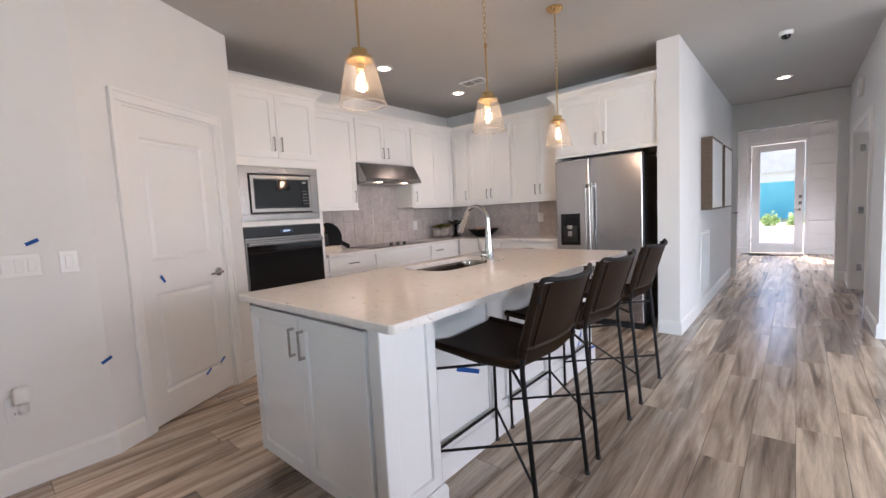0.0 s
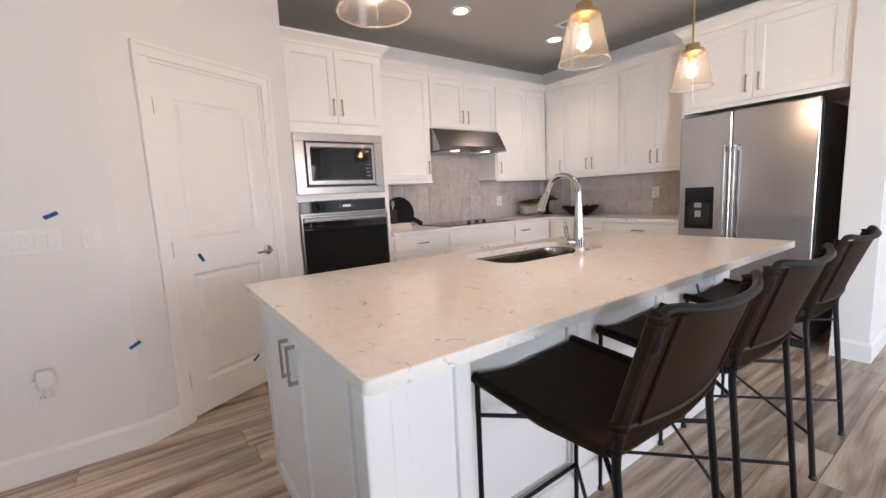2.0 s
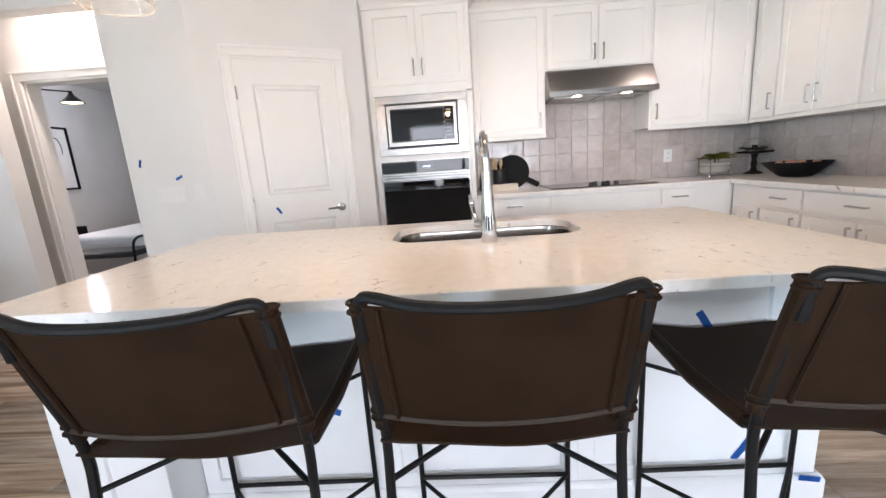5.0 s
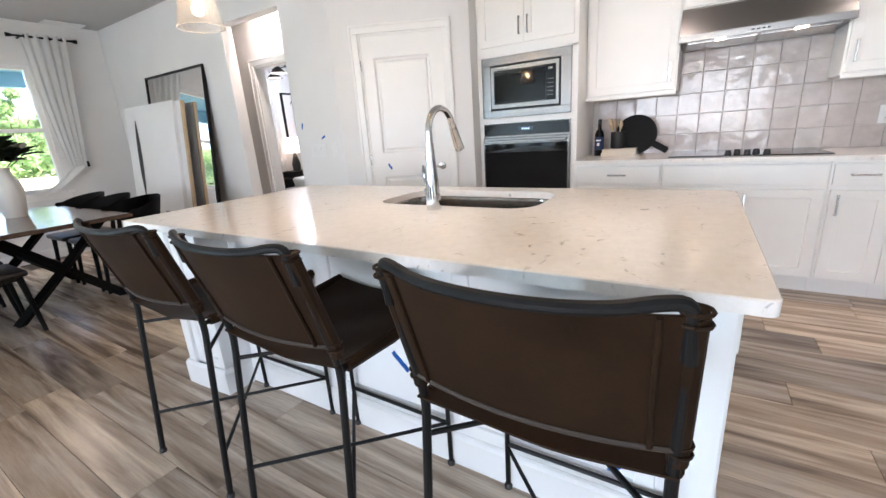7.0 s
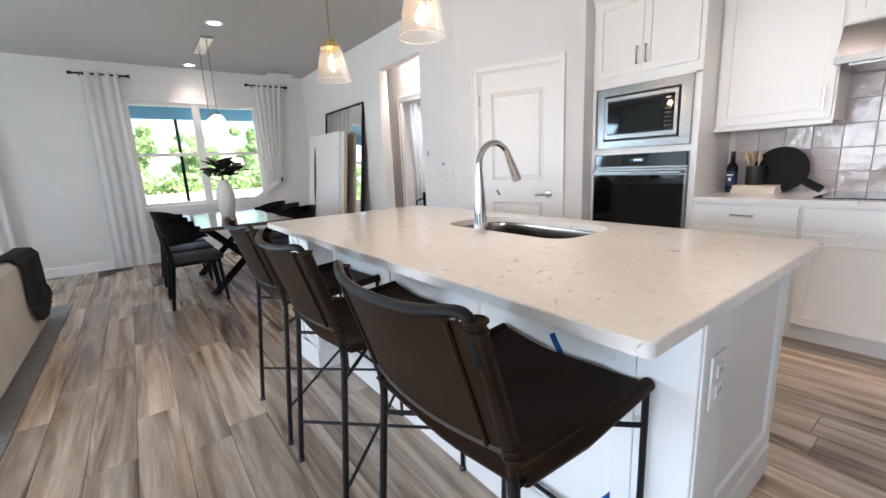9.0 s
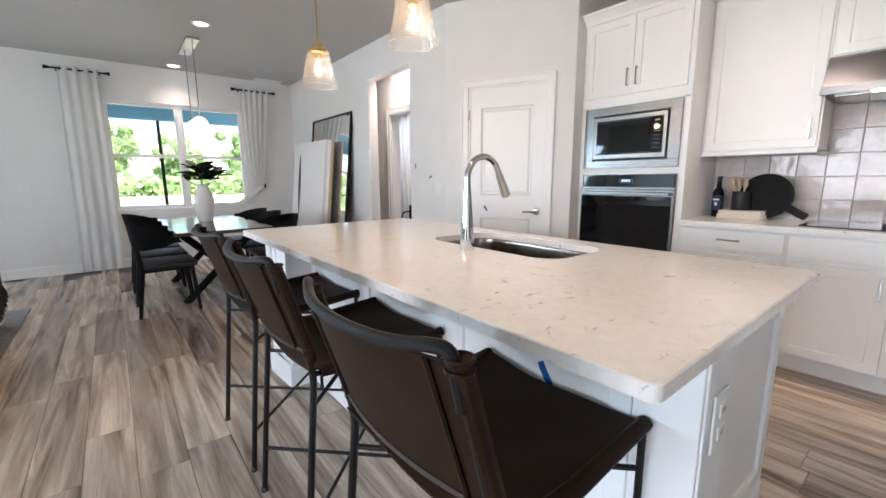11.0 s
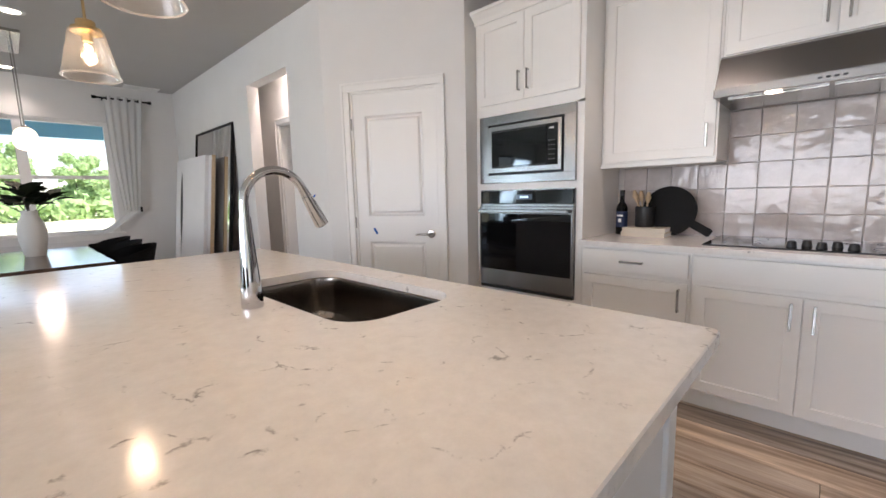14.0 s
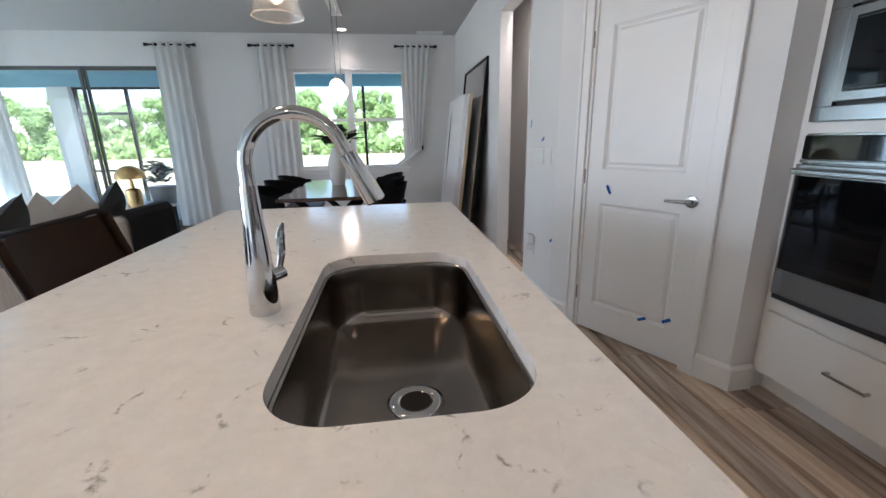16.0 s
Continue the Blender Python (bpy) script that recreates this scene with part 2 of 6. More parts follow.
M = dict(
    wall=plain("wall_paint", (0.75, 0.745, 0.735), 0.7, var=0.02, relief=0.12, fine=260),
    # white ceiling greyed to about 0.50: its dimness is put into the paint
    ceiling=plain("dimmed_ceiling_paint", (0.50, 0.495, 0.485), 0.85, var=0.02, relief=0.35, fine=180),
    trim=plain("trim_paint", (0.82, 0.815, 0.80), 0.35, var=0.015, relief=0.05),
    cab=plain("cabinet_lacquer", (0.84, 0.825, 0.80), 0.34, var=0.02, relief=0.05, fine=90),
    islandpaint=plain("island_paint", (0.78, 0.785, 0.785), 0.38, var=0.02, relief=0.05, fine=90),
    gap=plain("cabinet_shadow_gap", (0.30, 0.29, 0.28), 0.7, relief=0),
    plank=plank_material(), quartz=quartz_material(), tile=tile_material(),
    grout=plain("grout", (0.62, 0.58, 0.55), 0.9, relief=0.4, fine=300),
    under=plain("underlay", (0.09, 0.075, 0.06), 0.9),
    steel=steel_material("brushed_steel", (0.52, 0.52, 0.53), 0.20, (1, 1, 40)),
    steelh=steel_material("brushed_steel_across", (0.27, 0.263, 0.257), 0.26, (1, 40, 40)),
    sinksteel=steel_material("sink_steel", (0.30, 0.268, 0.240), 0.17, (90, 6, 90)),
    chrome=steel_material("chrome", (0.62, 0.62, 0.63), 0.05, (1, 1, 1)),
    nickel=steel_material("satin_nickel", (0.50, 0.49, 0.47), 0.25, (1, 1, 12)),
    brass=steel_material("brushed_brass", (0.72, 0.50, 0.24), 0.25, (1, 1, 20)),
    blackglass=plain("black_glass", (0.004, 0.004, 0.0045), 0.04, var=0, relief=0, spec=0.35),
    black=plain("black_plastic", (0.015, 0.015, 0.016), 0.4, relief=0.1),
    blackmetal=plain("black_powder_coat", (0.008, 0.0075, 0.0075), 0.45, relief=0.2, fine=400, spec=0.2),
    leather=plain("dark_brown_leather", (0.020, 0.0102, 0.0054), 0.5, var=0.35, scale=6, fine=180, relief=0.3, spec=0.10),
    suede=plain("leather_edge", (0.030, 0.017, 0.010), 0.75, var=0.2, fine=160, relief=0.4),
    tape=plain("blue_tape", (0.012, 0.13, 0.48), 0.7, relief=0.3, fine=200),
    plastic=plain("white_plastic", (0.77, 0.77, 0.76), 0.3, var=0.01, relief=0),
    glass=thin_glass("clear_glass"), shade=hazy_glass("seeded_glass"), rim=rim_glass("glass_edge"), pane=thin_glass("window_pane", (0.97, 0.99, 1.0)),
    bulb=glow("bulb_filament", (1.0, 0.62, 0.26), 26), canlight=glow("can_lens", (1.0, 0.86, 0.68), 4),
    opal=glow("opal_glass", (1.0, 0.83, 0.60), 0.75), hoodlight=glow("hood_lens", (1.0, 0.85, 0.65), 6),
    curtain=sheer(plain("white_linen", (0.80, 0.80, 0.79), 0.9, var=0.03, relief=0.4, fine=420, stretch=(1, 1, 0.4)), 0.4),
    wood=plain("dark_table_wood", (0.085, 0.05, 0.032), 0.11, var=0.3, scale=4, fine=60, stretch=(8, 0.6, 8)),
    palewood=plain("pale_wood", (0.55, 0.40, 0.25), 0.5, var=0.15, scale=6, stretch=(1, 1, 10)),
    bronze=plain("bronze_aluminium", (0.10, 0.105, 0.105), 0.4, var=0.05),
    blackwood=plain("black_stained_wood", (0.007, 0.007, 0.0075), 0.55, var=0.3, stretch=(1, 1, 8), spec=0.15),
    navyseat=plain("black_leather_seat", (0.014, 0.016, 0.022), 0.38, var=0.2, relief=0.3),
    ceramic=plain("white_ceramic", (0.80, 0.78, 0.74), 0.45, var=0.03, relief=0.1, fine=40),
    mirror=steel_material("mirror_glass", (0.9, 0.9, 0.9), 0.01, (1, 1, 1)),
    canvas=plain("white_canvas", (0.80, 0.80, 0.80), 0.8, var=0.02, relief=0.4, fine=300),
    rawboard=plain("raw_particle_board", (0.20, 0.14, 0.09), 0.9, var=0.25, fine=160, relief=0.4),
    framewood=plain("walnut_frame", (0.12, 0.072, 0.045), 0.5, var=0.2, scale=6, stretch=(1, 1, 10)),
    sofa=plain("cream_ribbed_fabric", (0.66, 0.62, 0.57), 0.95, var=0.06, relief=0.6, fine=350),
    throw=plain("charcoal_knit", (0.028, 0.028, 0.026), 0.95, var=0.4, relief=0.8, fine=200),
    rug=plain("grey_rug", (0.22, 0.22, 0.22), 0.95, var=0.3, scale=30, fine=260, relief=0.8),
    grass=plain("lawn", (0.50, 0.49, 0.30), 0.95, var=0.25, scale=0.4, fine=30, relief=0.5),
    concrete=plain("patio_concrete", (0.42, 0.42, 0.41), 0.85, var=0.1, relief=0.4),
    bluepaint=plain("pale_blue_ceiling", (0.20, 0.42, 0.55), 0.7, var=0.03),
    leaf=leaf_material("tree_leaves", (0.32, 0.46, 0.19), (0.46, 0.62, 0.30), 0.5),
    darkleaf=leaf_material("magnolia_leaves", (0.004, 0.010, 0.005), (0.016, 0.028, 0.012)),
    bark=plain("bark", (0.09, 0.07, 0.055), 0.95, var=0.3, relief=0.8, fine=20),
)

# ---- mesh helpers ----


def box(bm, x0, x1, y0, y1, z0, z1):
    m = Matrix.LocRotScale(((x0 + x1) / 2, (y0 + y1) / 2, (z0 + z1) / 2), None, (abs(x1 - x0), abs(y1 - y0), abs(z1 - z0)))
    return bmesh.ops.create_cube(bm, size=1, matrix=m)["verts"]


def boxes(*dims, bevel=0.0, seg=2):
    bm = bmesh.new()
    for d in dims:
        box(bm, *d)
    if bevel:
        bmesh.ops.bevel(bm, geom=bm.edges[:], offset=bevel, segments=seg, affect="EDGES", profile=0.5, clamp_overlap=True)
    return bm


def part(name, bm, material, parent=None, label="", smooth=False, m=None):
    me = bpy.data.meshes.new(name)
    bmesh.ops.recalc_face_normals(bm, faces=bm.faces[:])
    bm.to_mesh(me)
    bm.free()
    me.materials.append(material)
    if smooth:
        me.polygons.foreach_set("use_smooth", [True] * len(me.polygons))
        me.set_sharp_from_angle(angle=radians(35))
    ob = new(name, me)
    if parent:
        ob.parent = parent
    if m is not None:
        ob.matrix_local = m
    if label:
        ob["label"] = label
    return ob


def thing(name, m, label, category, group="", kind=""):
    ob = new(name)
    ob.empty_display_size = 0.1
    ob.matrix_world = m
    return tagged(ob, label, category, group, kind)


def lathe(bm, profile, n=24, at=(0, 0, 0), closed=False):
    rings = []
    for r, z in profile:
        rings.append([bm.verts.new((at[0] + r * math.cos(2 * math.pi * i / n), at[1] + r * math.sin(2 * math.pi * i / n), at[2] + z)) for i in range(n)])
    for a, b in zip(rings, rings[1:]):
        for i in range(n):
            bm.faces.new((a[i], a[(i + 1) % n], b[(i + 1) % n], b[i]))
    if closed:
        bm.faces.new(rings[0])
        bm.faces.new(rings[-1])
    return bm


def fillet(pts, rad, seg=5):
    """A polyline with its inner corners rounded."""
    P = [Vector(p) for p in pts]
    out = [P[0]]
    for a, b, c in zip(P, P[1:], P[2:]):
        u, w = (a - b), (c - b)
        r = min(rad, u.length * 0.48, w.length * 0.48)
        s, e = b + u.normalized() * r, b + w.normalized() * r
        for i in range(seg + 1):
            t = i / seg
            out.append((1 - t) ** 2 * s + 2 * t * (1 - t) * b + t * t * e)
    return out + [P[-1]]


def tube(bm, pts, r, n=8, cap=True):
    P = [Vector(p) for p in pts]
    rs = r if isinstance(r, (list, tuple)) else [r] * len(P)
    side = None
    rings = []
    for i, p in enumerate(P):
        d = (P[min(i + 1, len(P) - 1)] - P[max(i - 1, 0)]).normalized()
        if side is None:
            side = d.cross(Vector((0, 0, 1)) if abs(d.z) < 0.9 else Vector((1, 0, 0))).normalized()
        side = (side - d * side.dot(d)).normalized()
        up = d.cross(side)
        rings.append([bm.verts.new(p + rs[i] * (side * math.cos(2 * math.pi * k / n) + up * math.sin(2 * math.pi * k / n))) for k in range(n)])
    for a, b in zip(rings, rings[1:]):
        for k in range(n):
            bm.faces.new((a[k], a[(k + 1) % n], b[(k + 1) % n], b[k]))
    if cap:
        bm.faces.new(rings[0])
        bm.faces.new(rings[-1])
    return bm


def sweep(bm, path, profile):
    """A moulding along a plan path: profile rows (out to the right of the path, z), with mitred corners."""
    P = [Vector(p) for p in path]
    rings = []
    for i, p in enumerate(P):
        dirs = []
        if i:
            dirs.append((P[i] - P[i - 1]).normalized())
        if i < len(P) - 1:
            dirs.append((P[i + 1] - P[i]).normalized())
        ns = [Vector((d.y, -d.x)) for d in dirs]
        nn = sum(ns, Vector((0, 0))).normalized()
        nn /= max(0.3, nn.dot(ns[0]))
        rings.append([bm.verts.new((p.x + nn.x * o, p.y + nn.y * o, z)) for o, z in profile])
    k = len(profile)
    for a, b in zip(rings, rings[1:]):
        for j in range(k):
            bm.faces.new((a[j], a[(j + 1) % k], b[(j + 1) % k], b[j]))
    bm.faces.new(rings[0])
    bm.faces.new(rings[-1])
    return bm


def wall(name, axis, a0, a1, b0, b1, z0=0.0, z1=2.84, holes=(), material=None, label="off-white painted plaster wall"):
    """A wall along x or y, with openings (from, to, sill, head) cut through it."""
    bm = bmesh.new()

    def put(s, e, lo, hi):
        if e - s > 1e-4 and hi - lo > 1e-4:
            box(bm, *((s, e, b0, b1) if axis == "x" else (b0, b1, s, e)), lo, hi)
    at = a0
    for s, e, lo, hi in sorted(holes):
        put(at, s, z0, z1)
        put(s, e, z0, lo)
        put(s, e, hi, z1)
        at = e
    put(at, a1, z0, z1)
    return tagged(part(name, bm, material or M["wall"]), label, "wall", kind="structure")


BASE = [(0, 0), (0.016, 0), (0.016, 0.115), (0.010, 0.128), (0.004, 0.135), (0, 0.135)]


def baseboard(path):
    tagged(part("baseboard", sweep(bmesh.new(), path, BASE), M["trim"]), "white painted baseboard along the wall", "baseboard", kind="structure")


CASING = 0.062


def casing(parent, w, h, depth=0.0):
    """Door casing round an opening w wide and h high, in the parent's plane y = 0."""
    c = CASING
    for nm, d in (("side_casing", (-c, 0, -0.018, 0, 0, h)), ("side_casing", (w, w + c, -0.018, 0, 0, h)), ("head_casing", (-c, w + c, -0.018, 0, h, h + c))):
        part(nm, boxes(d, bevel=0.005), M["trim"], parent)
    for nm, d in (("back_band", (-c - 0.008, -c + 0.012, -0.026, 0, 0, h + c)), ("back_band", (w + c - 0.012, w + c + 0.008, -0.026, 0, 0, h + c)), ("back_band", (-c - 0.008, w + c + 0.008, -0.026, 0, h + c - 0.012, h + c + 0.008))):
        part(nm, boxes(d, bevel=0.004), M["trim"], parent)
    if depth:
        for d in ((-0.001, 0.016, 0, depth, 0, h), (w - 0.016, w + 0.001, 0, depth, 0, h), (0, w, 0, depth, h - 0.016, h + 0.001)):
            part("jamb", boxes(d), M["trim"], parent)


# ---- structure ----
H = 2.79
wall("wall_south", "x", -8.0, 6.2, -3.84, -3.70, holes=[(-4.75, -3.6, 0.85, 2.33), (-2.13, -0.42, 0.82, 2.30), (1.20, 4.90, 0.0, 2.34)])
wall("wall_dining_west", "y", -3.70, 0.45, -3.05, -2.93, holes=[(-1.03, -0.145, 0, 2.40)])
wall("wall_kitchen_west", "y", 1.49, 5.22, -4.34, -4.20)
wall("wall_kitchen_north", "x", -4.20, -1.01, 5.10, 5.22)
wall("wall_hall_west", "y", 4.38, 8.35, -1.01, -0.82)
wall("wall_hall_end", "x", -1.4, 0.75, 8.35, 8.50, holes=[(-0.745, 0.447, 0, 2.36)])
wall("wall_hall_east", "y", 5.22, 8.35, 0.565, 0.70, holes=[(5.95, 7.62, 0, 2.06)])
wall("wall_living_north", "x", 0.565, 6.2, 5.10, 5.22)
wall("wall_living_east", "y", -3.70, 5.10, 6.08, 6.2, holes=[(0.9, 4.7, 0.25, 2.45)])
wall("wall_foyer_west", "y", 8.50, 11.90, -1.52, -1.40)
wall("wall_foyer_east", "y", 8.50, 11.90, 0.62, 0.74)
wall("wall_foyer_north", "x", -1.52, 0.74, 11.90, 12.05, holes=[(-0.80, 0.135, 0, 2.46)])
wall("wall_side_room", "y", 5.22, 8.35, 2.4, 2.5)
wall("wall_vestibule_back", "y", -1.9, 0.9, -3.42, -3.30, holes=[(-1.125, -0.315, 0, 2.05)])
wall("wall_vestibule_south", "x", -3.30, -3.05, -1.95, -1.85)
wall("wall_vestibule_north", "x", -3.30, -3.05, 0.35, 0.45)
wall("wall_bedroom_west", "y", -3.70, 1.6, -8.12, -8.0)
wall("wall_bedroom_north", "x", -8.0, -4.34, 1.49, 1.6)
# the slanted pantry wall
PANTRY = pose(-2.93, 0.45, 0, 0, 0, 117.5)
bm = bmesh.new()
outline = [(0, 0), (0.235, 0), (0.235, 2.045), (0.945, 2.045), (0.945, 0), (1.172, 0), (1.172, H + 0.02), (0, H + 0.02)]
fr_, bk_ = [[bm.verts.new((x, y, z)) for x, z in outline] for y in (0, 0.12)]
for i in range(len(outline)):
    j = (i + 1) % len(outline)
    bm.faces.new((fr_[i], fr_[j], bk_[j], bk_[i]))
bm.faces.new(fr_), bm.faces.new(bk_)
w = part("wall_pantry", bm, M["wall"])
w.matrix_world = PANTRY
tagged(w, "slanted off-white painted plaster wall", "wall", kind="structure")
w = part("wall_pantry_return", boxes((-4.20, -3.476, 1.37, 1.487, 0, H + 0.02)), M["wall"])
tagged(w, "off-white painted return wall beside the oven cabinet", "wall", kind="structure")
tagged(part("ceiling", boxes((-8.1, 6.2, -3.84, 5.22, H, H + 0.12), (-1.6, 2.5, 5.22, 12.05, H, H + 0.12)), M["ceiling"]), "white textured ceiling, greyed to stand in for shade", "ceiling", kind="structure")
P0, P1 = Vector((-2.93, 0.45)), Vector((-2.93, 0.45)) + 1.172 * Vector((math.cos(radians(117.5)), math.sin(radians(117.5))))
U = (P1 - P0).normalized()
baseboard([(-2.93, -0.145), (-2.93, 0.45), P0 + U * 0.165])
baseboard([P0 + U * 1.012, P1 + U * 0.006, (-3.598, 1.489)])
baseboard([(-2.93, -3.70), (-2.93, -1.03)])
baseboard([(1.20, -3.70), (-2.93, -3.70)])
baseboard([(-0.745, 8.35), (-0.82, 8.35), (-0.82, 4.38), (-1.01, 4.38)][::-1])
baseboard([(0.565, 5.88), (0.565, 5.10), (6.08, 5.10)])
baseboard([(0.447, 8.35), (0.565, 8.35), (0.565, 7.69)])
baseboard([(-1.40, 8.50), (-1.40, 11.90), (-0.86, 11.90)])
baseboard([(0.20, 11.90), (0.62, 11.90), (0.62, 8.50)])
baseboard([(6.08, 5.10), (6.08, -3.70), (4.95, -3.70)])
floor = tagged(part("floor", boxes((-8.1, 6.2, -3.84, 12.05, -0.06, -0.006)), M["under"]), "grey-brown wood-look vinyl plank floor", "floor", kind="structure")

# ---- kitchen cabinets ----


def pull(parent, x, z, length=0.13, upright=True, y=-0.02):
    """A flat satin-nickel bar pull on two feet."""
    e = length / 2
    bm = bmesh.new()
    if upright:
        box(bm, x - 0.006, x + 0.006, y - 0.030, y - 0.022, z - e, z + e)
        for s in (-e, e - 0.012):
            box(bm, x - 0.005, x + 0.005, y - 0.024, y, z + s, z + s + 0.012)
    else:
        box(bm, x - e, x + e, y - 0.030, y - 0.022, z - 0.006, z + 0.006)
        for s in (-e, e - 0.012):
            box(bm, x + s, x + s + 0.012, y - 0.024, y, z - 0.005, z + 0.005)
    bmesh.ops.bevel(bm, geom=bm.edges[:], offset=0.0015, segments=1, affect="EDGES")
    part("handle", bm, M["nickel"], parent, "satin nickel bar handle")


def recessed(bm, x0, x1, z0, z1, thick, rail, sunk=0.010):
    """One closed slab in front of y = 0 with chamfered edges and a sunk middle panel."""
    loops = []
    for ins, y in ((0, 0), (0, -thick + 0.002), (0.002, -thick), (rail - 0.002, -thick), (rail, -thick + 0.002), (rail + 0.002, -thick + sunk)):
        loops.append([bm.verts.new(p) for p in ((x0 + ins, y, z0 + ins), (x1 - ins, y, z0 + ins), (x1 - ins, y, z1 - ins), (x0 + ins, y, z1 - ins))])
    for a, b in zip(loops, loops[1:]):
        for i in range(4):
            bm.faces.new((a[i], a[(i + 1) % 4], b[(i + 1) % 4], b[i]))
    bm.faces.new(loops[0]), bm.faces.new(loops[-1])
    return bm


def shaker(parent, x0, x1, z0, z1, material, handle=None, rail=0.058, name="door", thick=0.02):
    """A shaker door or drawer front with a recessed panel, in front of y = 0."""
    g = 0.0015
    x0, x1, z0, z1 = x0 + g, x1 - g, z0 + g, z1 - g
    bm = recessed(bmesh.new(), x0, x1, z0, z1, thick, min(rail, (z1 - z0) * 0.3))
    d = part(name, bm, material, parent)
    if handle:
        pull(d, *handle, y=-thick)
    return d


def slab(parent, x0, x1, z0, z1, material, handle=None, name="drawer_front"):
    d = part(name, boxes((x0 + 0.0015, x1 - 0.0015, -0.02, 0, z0 + 0.0015, z1 - 0.0015), bevel=0.002), material, parent)
    if handle:
        pull(d, *handle, upright=False)
    return d


CROWN = [(0, 0), (0.012, 0), (0.014, 0.018), (0.022, 0.030), (0.044, 0.052), (0.052, 0.062), (0.062, 0.066), (0.062, 0.085), (0, 0.085)]
TOP = 2.445


def crown(parent, path):
    part("crown_moulding", sweep(bmesh.new(), path, [(o, TOP + z) for o, z in CROWN]), M["cab"], parent)


def west(y):
    return pose(-3.60, y, 0, 0, 0, 90)


def upper(m, w, z0, doors, label, z1=TOP, depth=0.33, crown_path=None, handles=()):
    c = thing("wall_cabinet", m, label, "cabinet", "white wall cabinets")
    part("body", boxes((0, w, 0, depth, z0, z1), bevel=0.001, seg=1), M["cab"], c)
    n = len(doors)
    for (a, b), hx in zip(doors, handles or [None] * n):
        shaker(c, a, b, z0 + 0.012, z1 - 0.012, M["cab"], (hx, z0 + 0.012 + 0.12) if hx else None)
    # unseen dark board, added to cut the light bounced onto the wall above
    part("cabinet_top", boxes((0.002, w - 0.002, 0.02, depth, z1, z1 + 0.012)), M["rawboard"], c, "unseen unpainted board top, dark to dim the wall above")
    part("light_rail", boxes((0, w, -0.018, 0.004, z0 - 0.022, z0 + 0.004), bevel=0.003), M["cab"], c)
    if crown_path:
        crown(c, crown_path)
    return c


UX = -3.87
tower = thing("oven_cabinet", west(1.49), "tall white oven cabinet beside the pantry wall", "cabinet")
TW = 0.85
for nm, d in (("lower_body", (0, TW, 0.02, 0.60, 0.11, 0.515)), ("side_stile", (0, 0.045, 0, 0.60, 0.515, 1.80)), ("side_stile", (TW - 0.045, TW, 0, 0.60, 0.515, 1.80)), ("middle_rail", (0.045, TW - 0.045, 0.0, 0.60, 1.258, 1.302)), ("back_panel", (0.045, TW - 0.045, 0.56, 0.60, 0.515, 1.80)), ("upper_body", (0, TW, 0, 0.60, 1.787, TOP))):
    part(nm, boxes(d), M["cab"], tower)
part("toe_kick", boxes((0, TW, 0.075, 0.6, 0, 0.11)), M["cab"], tower)
# unseen dark board, added to dim the wall above the oven cabinet
part("cabinet_top", boxes((0.002, TW - 0.002, 0.02, 0.60, TOP, TOP + 0.012)), M["rawboard"], tower, "unseen unpainted board top, dark to dim the wall above")
shaker(tower, 0.030, TW / 2, 1.865, TOP - 0.01, M["cab"], (TW / 2 - 0.035, 1.99))
shaker(tower, TW / 2, TW - 0.030, 1.865, TOP - 0.01, M["cab"], (TW / 2 + 0.035, 1.99))
part("lower_front", boxes((0, TW, 0, 0.02, 0.11, 0.13), (0, 0.03, 0, 0.02, 0.13, 0.515), (TW - 0.03, TW, 0, 0.02, 0.13, 0.515), (0.03, TW - 0.03, 0, 0.02, 0.44, 0.515)), M["cab"], tower)
slab(tower, 0.03, TW - 0.03, 0.13, 0.44, M["cab"], (TW / 2, 0.30, 0.16))
crown(tower, [(0.0, 0.16), (0.0, 0.0), (TW, 0.0), (TW, 0.32)])
# uppers on the hood wall
UM = lambda y: pose(UX, y, 0, 0, 0, 90)
upper(UM(2.342), 0.655, 1.40, [(0.02, 0.645)], "white shaker wall cabinet beside the range hood", handles=[0.605], crown_path=[(-0.0, 0.0), (0.655, 0.0)])
upper(UM(2.999), 0.90, 1.93, [(0.012, 0.45), (0.45, 0.888)], "short white wall cabinet above the range hood", handles=[0.412, 0.488], crown_path=[(0, 0), (0.90, 0)])
upper(UM(3.901), 0.866, 1.40, [(0.012, 0.50), (0.50, 0.84)], "white corner wall cabinet with a blind panel", handles=[0.05, None], crown_path=[(0, 0), (0.866, 0)])
UN = lambda x: pose(x, 4.77, 0)
upper(UN(UX + 0.002), 0.30, 1.40, [(0.03, 0.295)], "narrow white wall cabinet in the corner", handles=[0.255], crown_path=[(0, 0), (0.30, 0)])
upper(UN(-3.566), 0.715, 1.40, [(0.01, 0.357), (0.357, 0.70)], "white two-door wall cabinet on the fridge wall", handles=[0.32, 0.395], crown_path=[(0, 0), (0.715, 0)])
upper(UN(-2.849), 0.775, 1.40, [(0.01, 0.385), (0.385, 0.765)], "white two-door wall cabinet beside the fridge", handles=[0.35, 0.42], crown_path=[(0, 0), (0.775, 0)])
fc = upper(pose(-2.072, 4.43, 0), 1.056, 1.85, [(0.03, 0.515), (0.515, 1.02)], "deep white cabinet above the fridge", depth=0.66, handles=[0.475, 0.555], crown_path=[(0, 0.33), (0, 0), (1.056, 0)])
part("side_panel", boxes((0, 0.018, 0.0, 0.66, 0, 1.85)), M["cab"], fc)


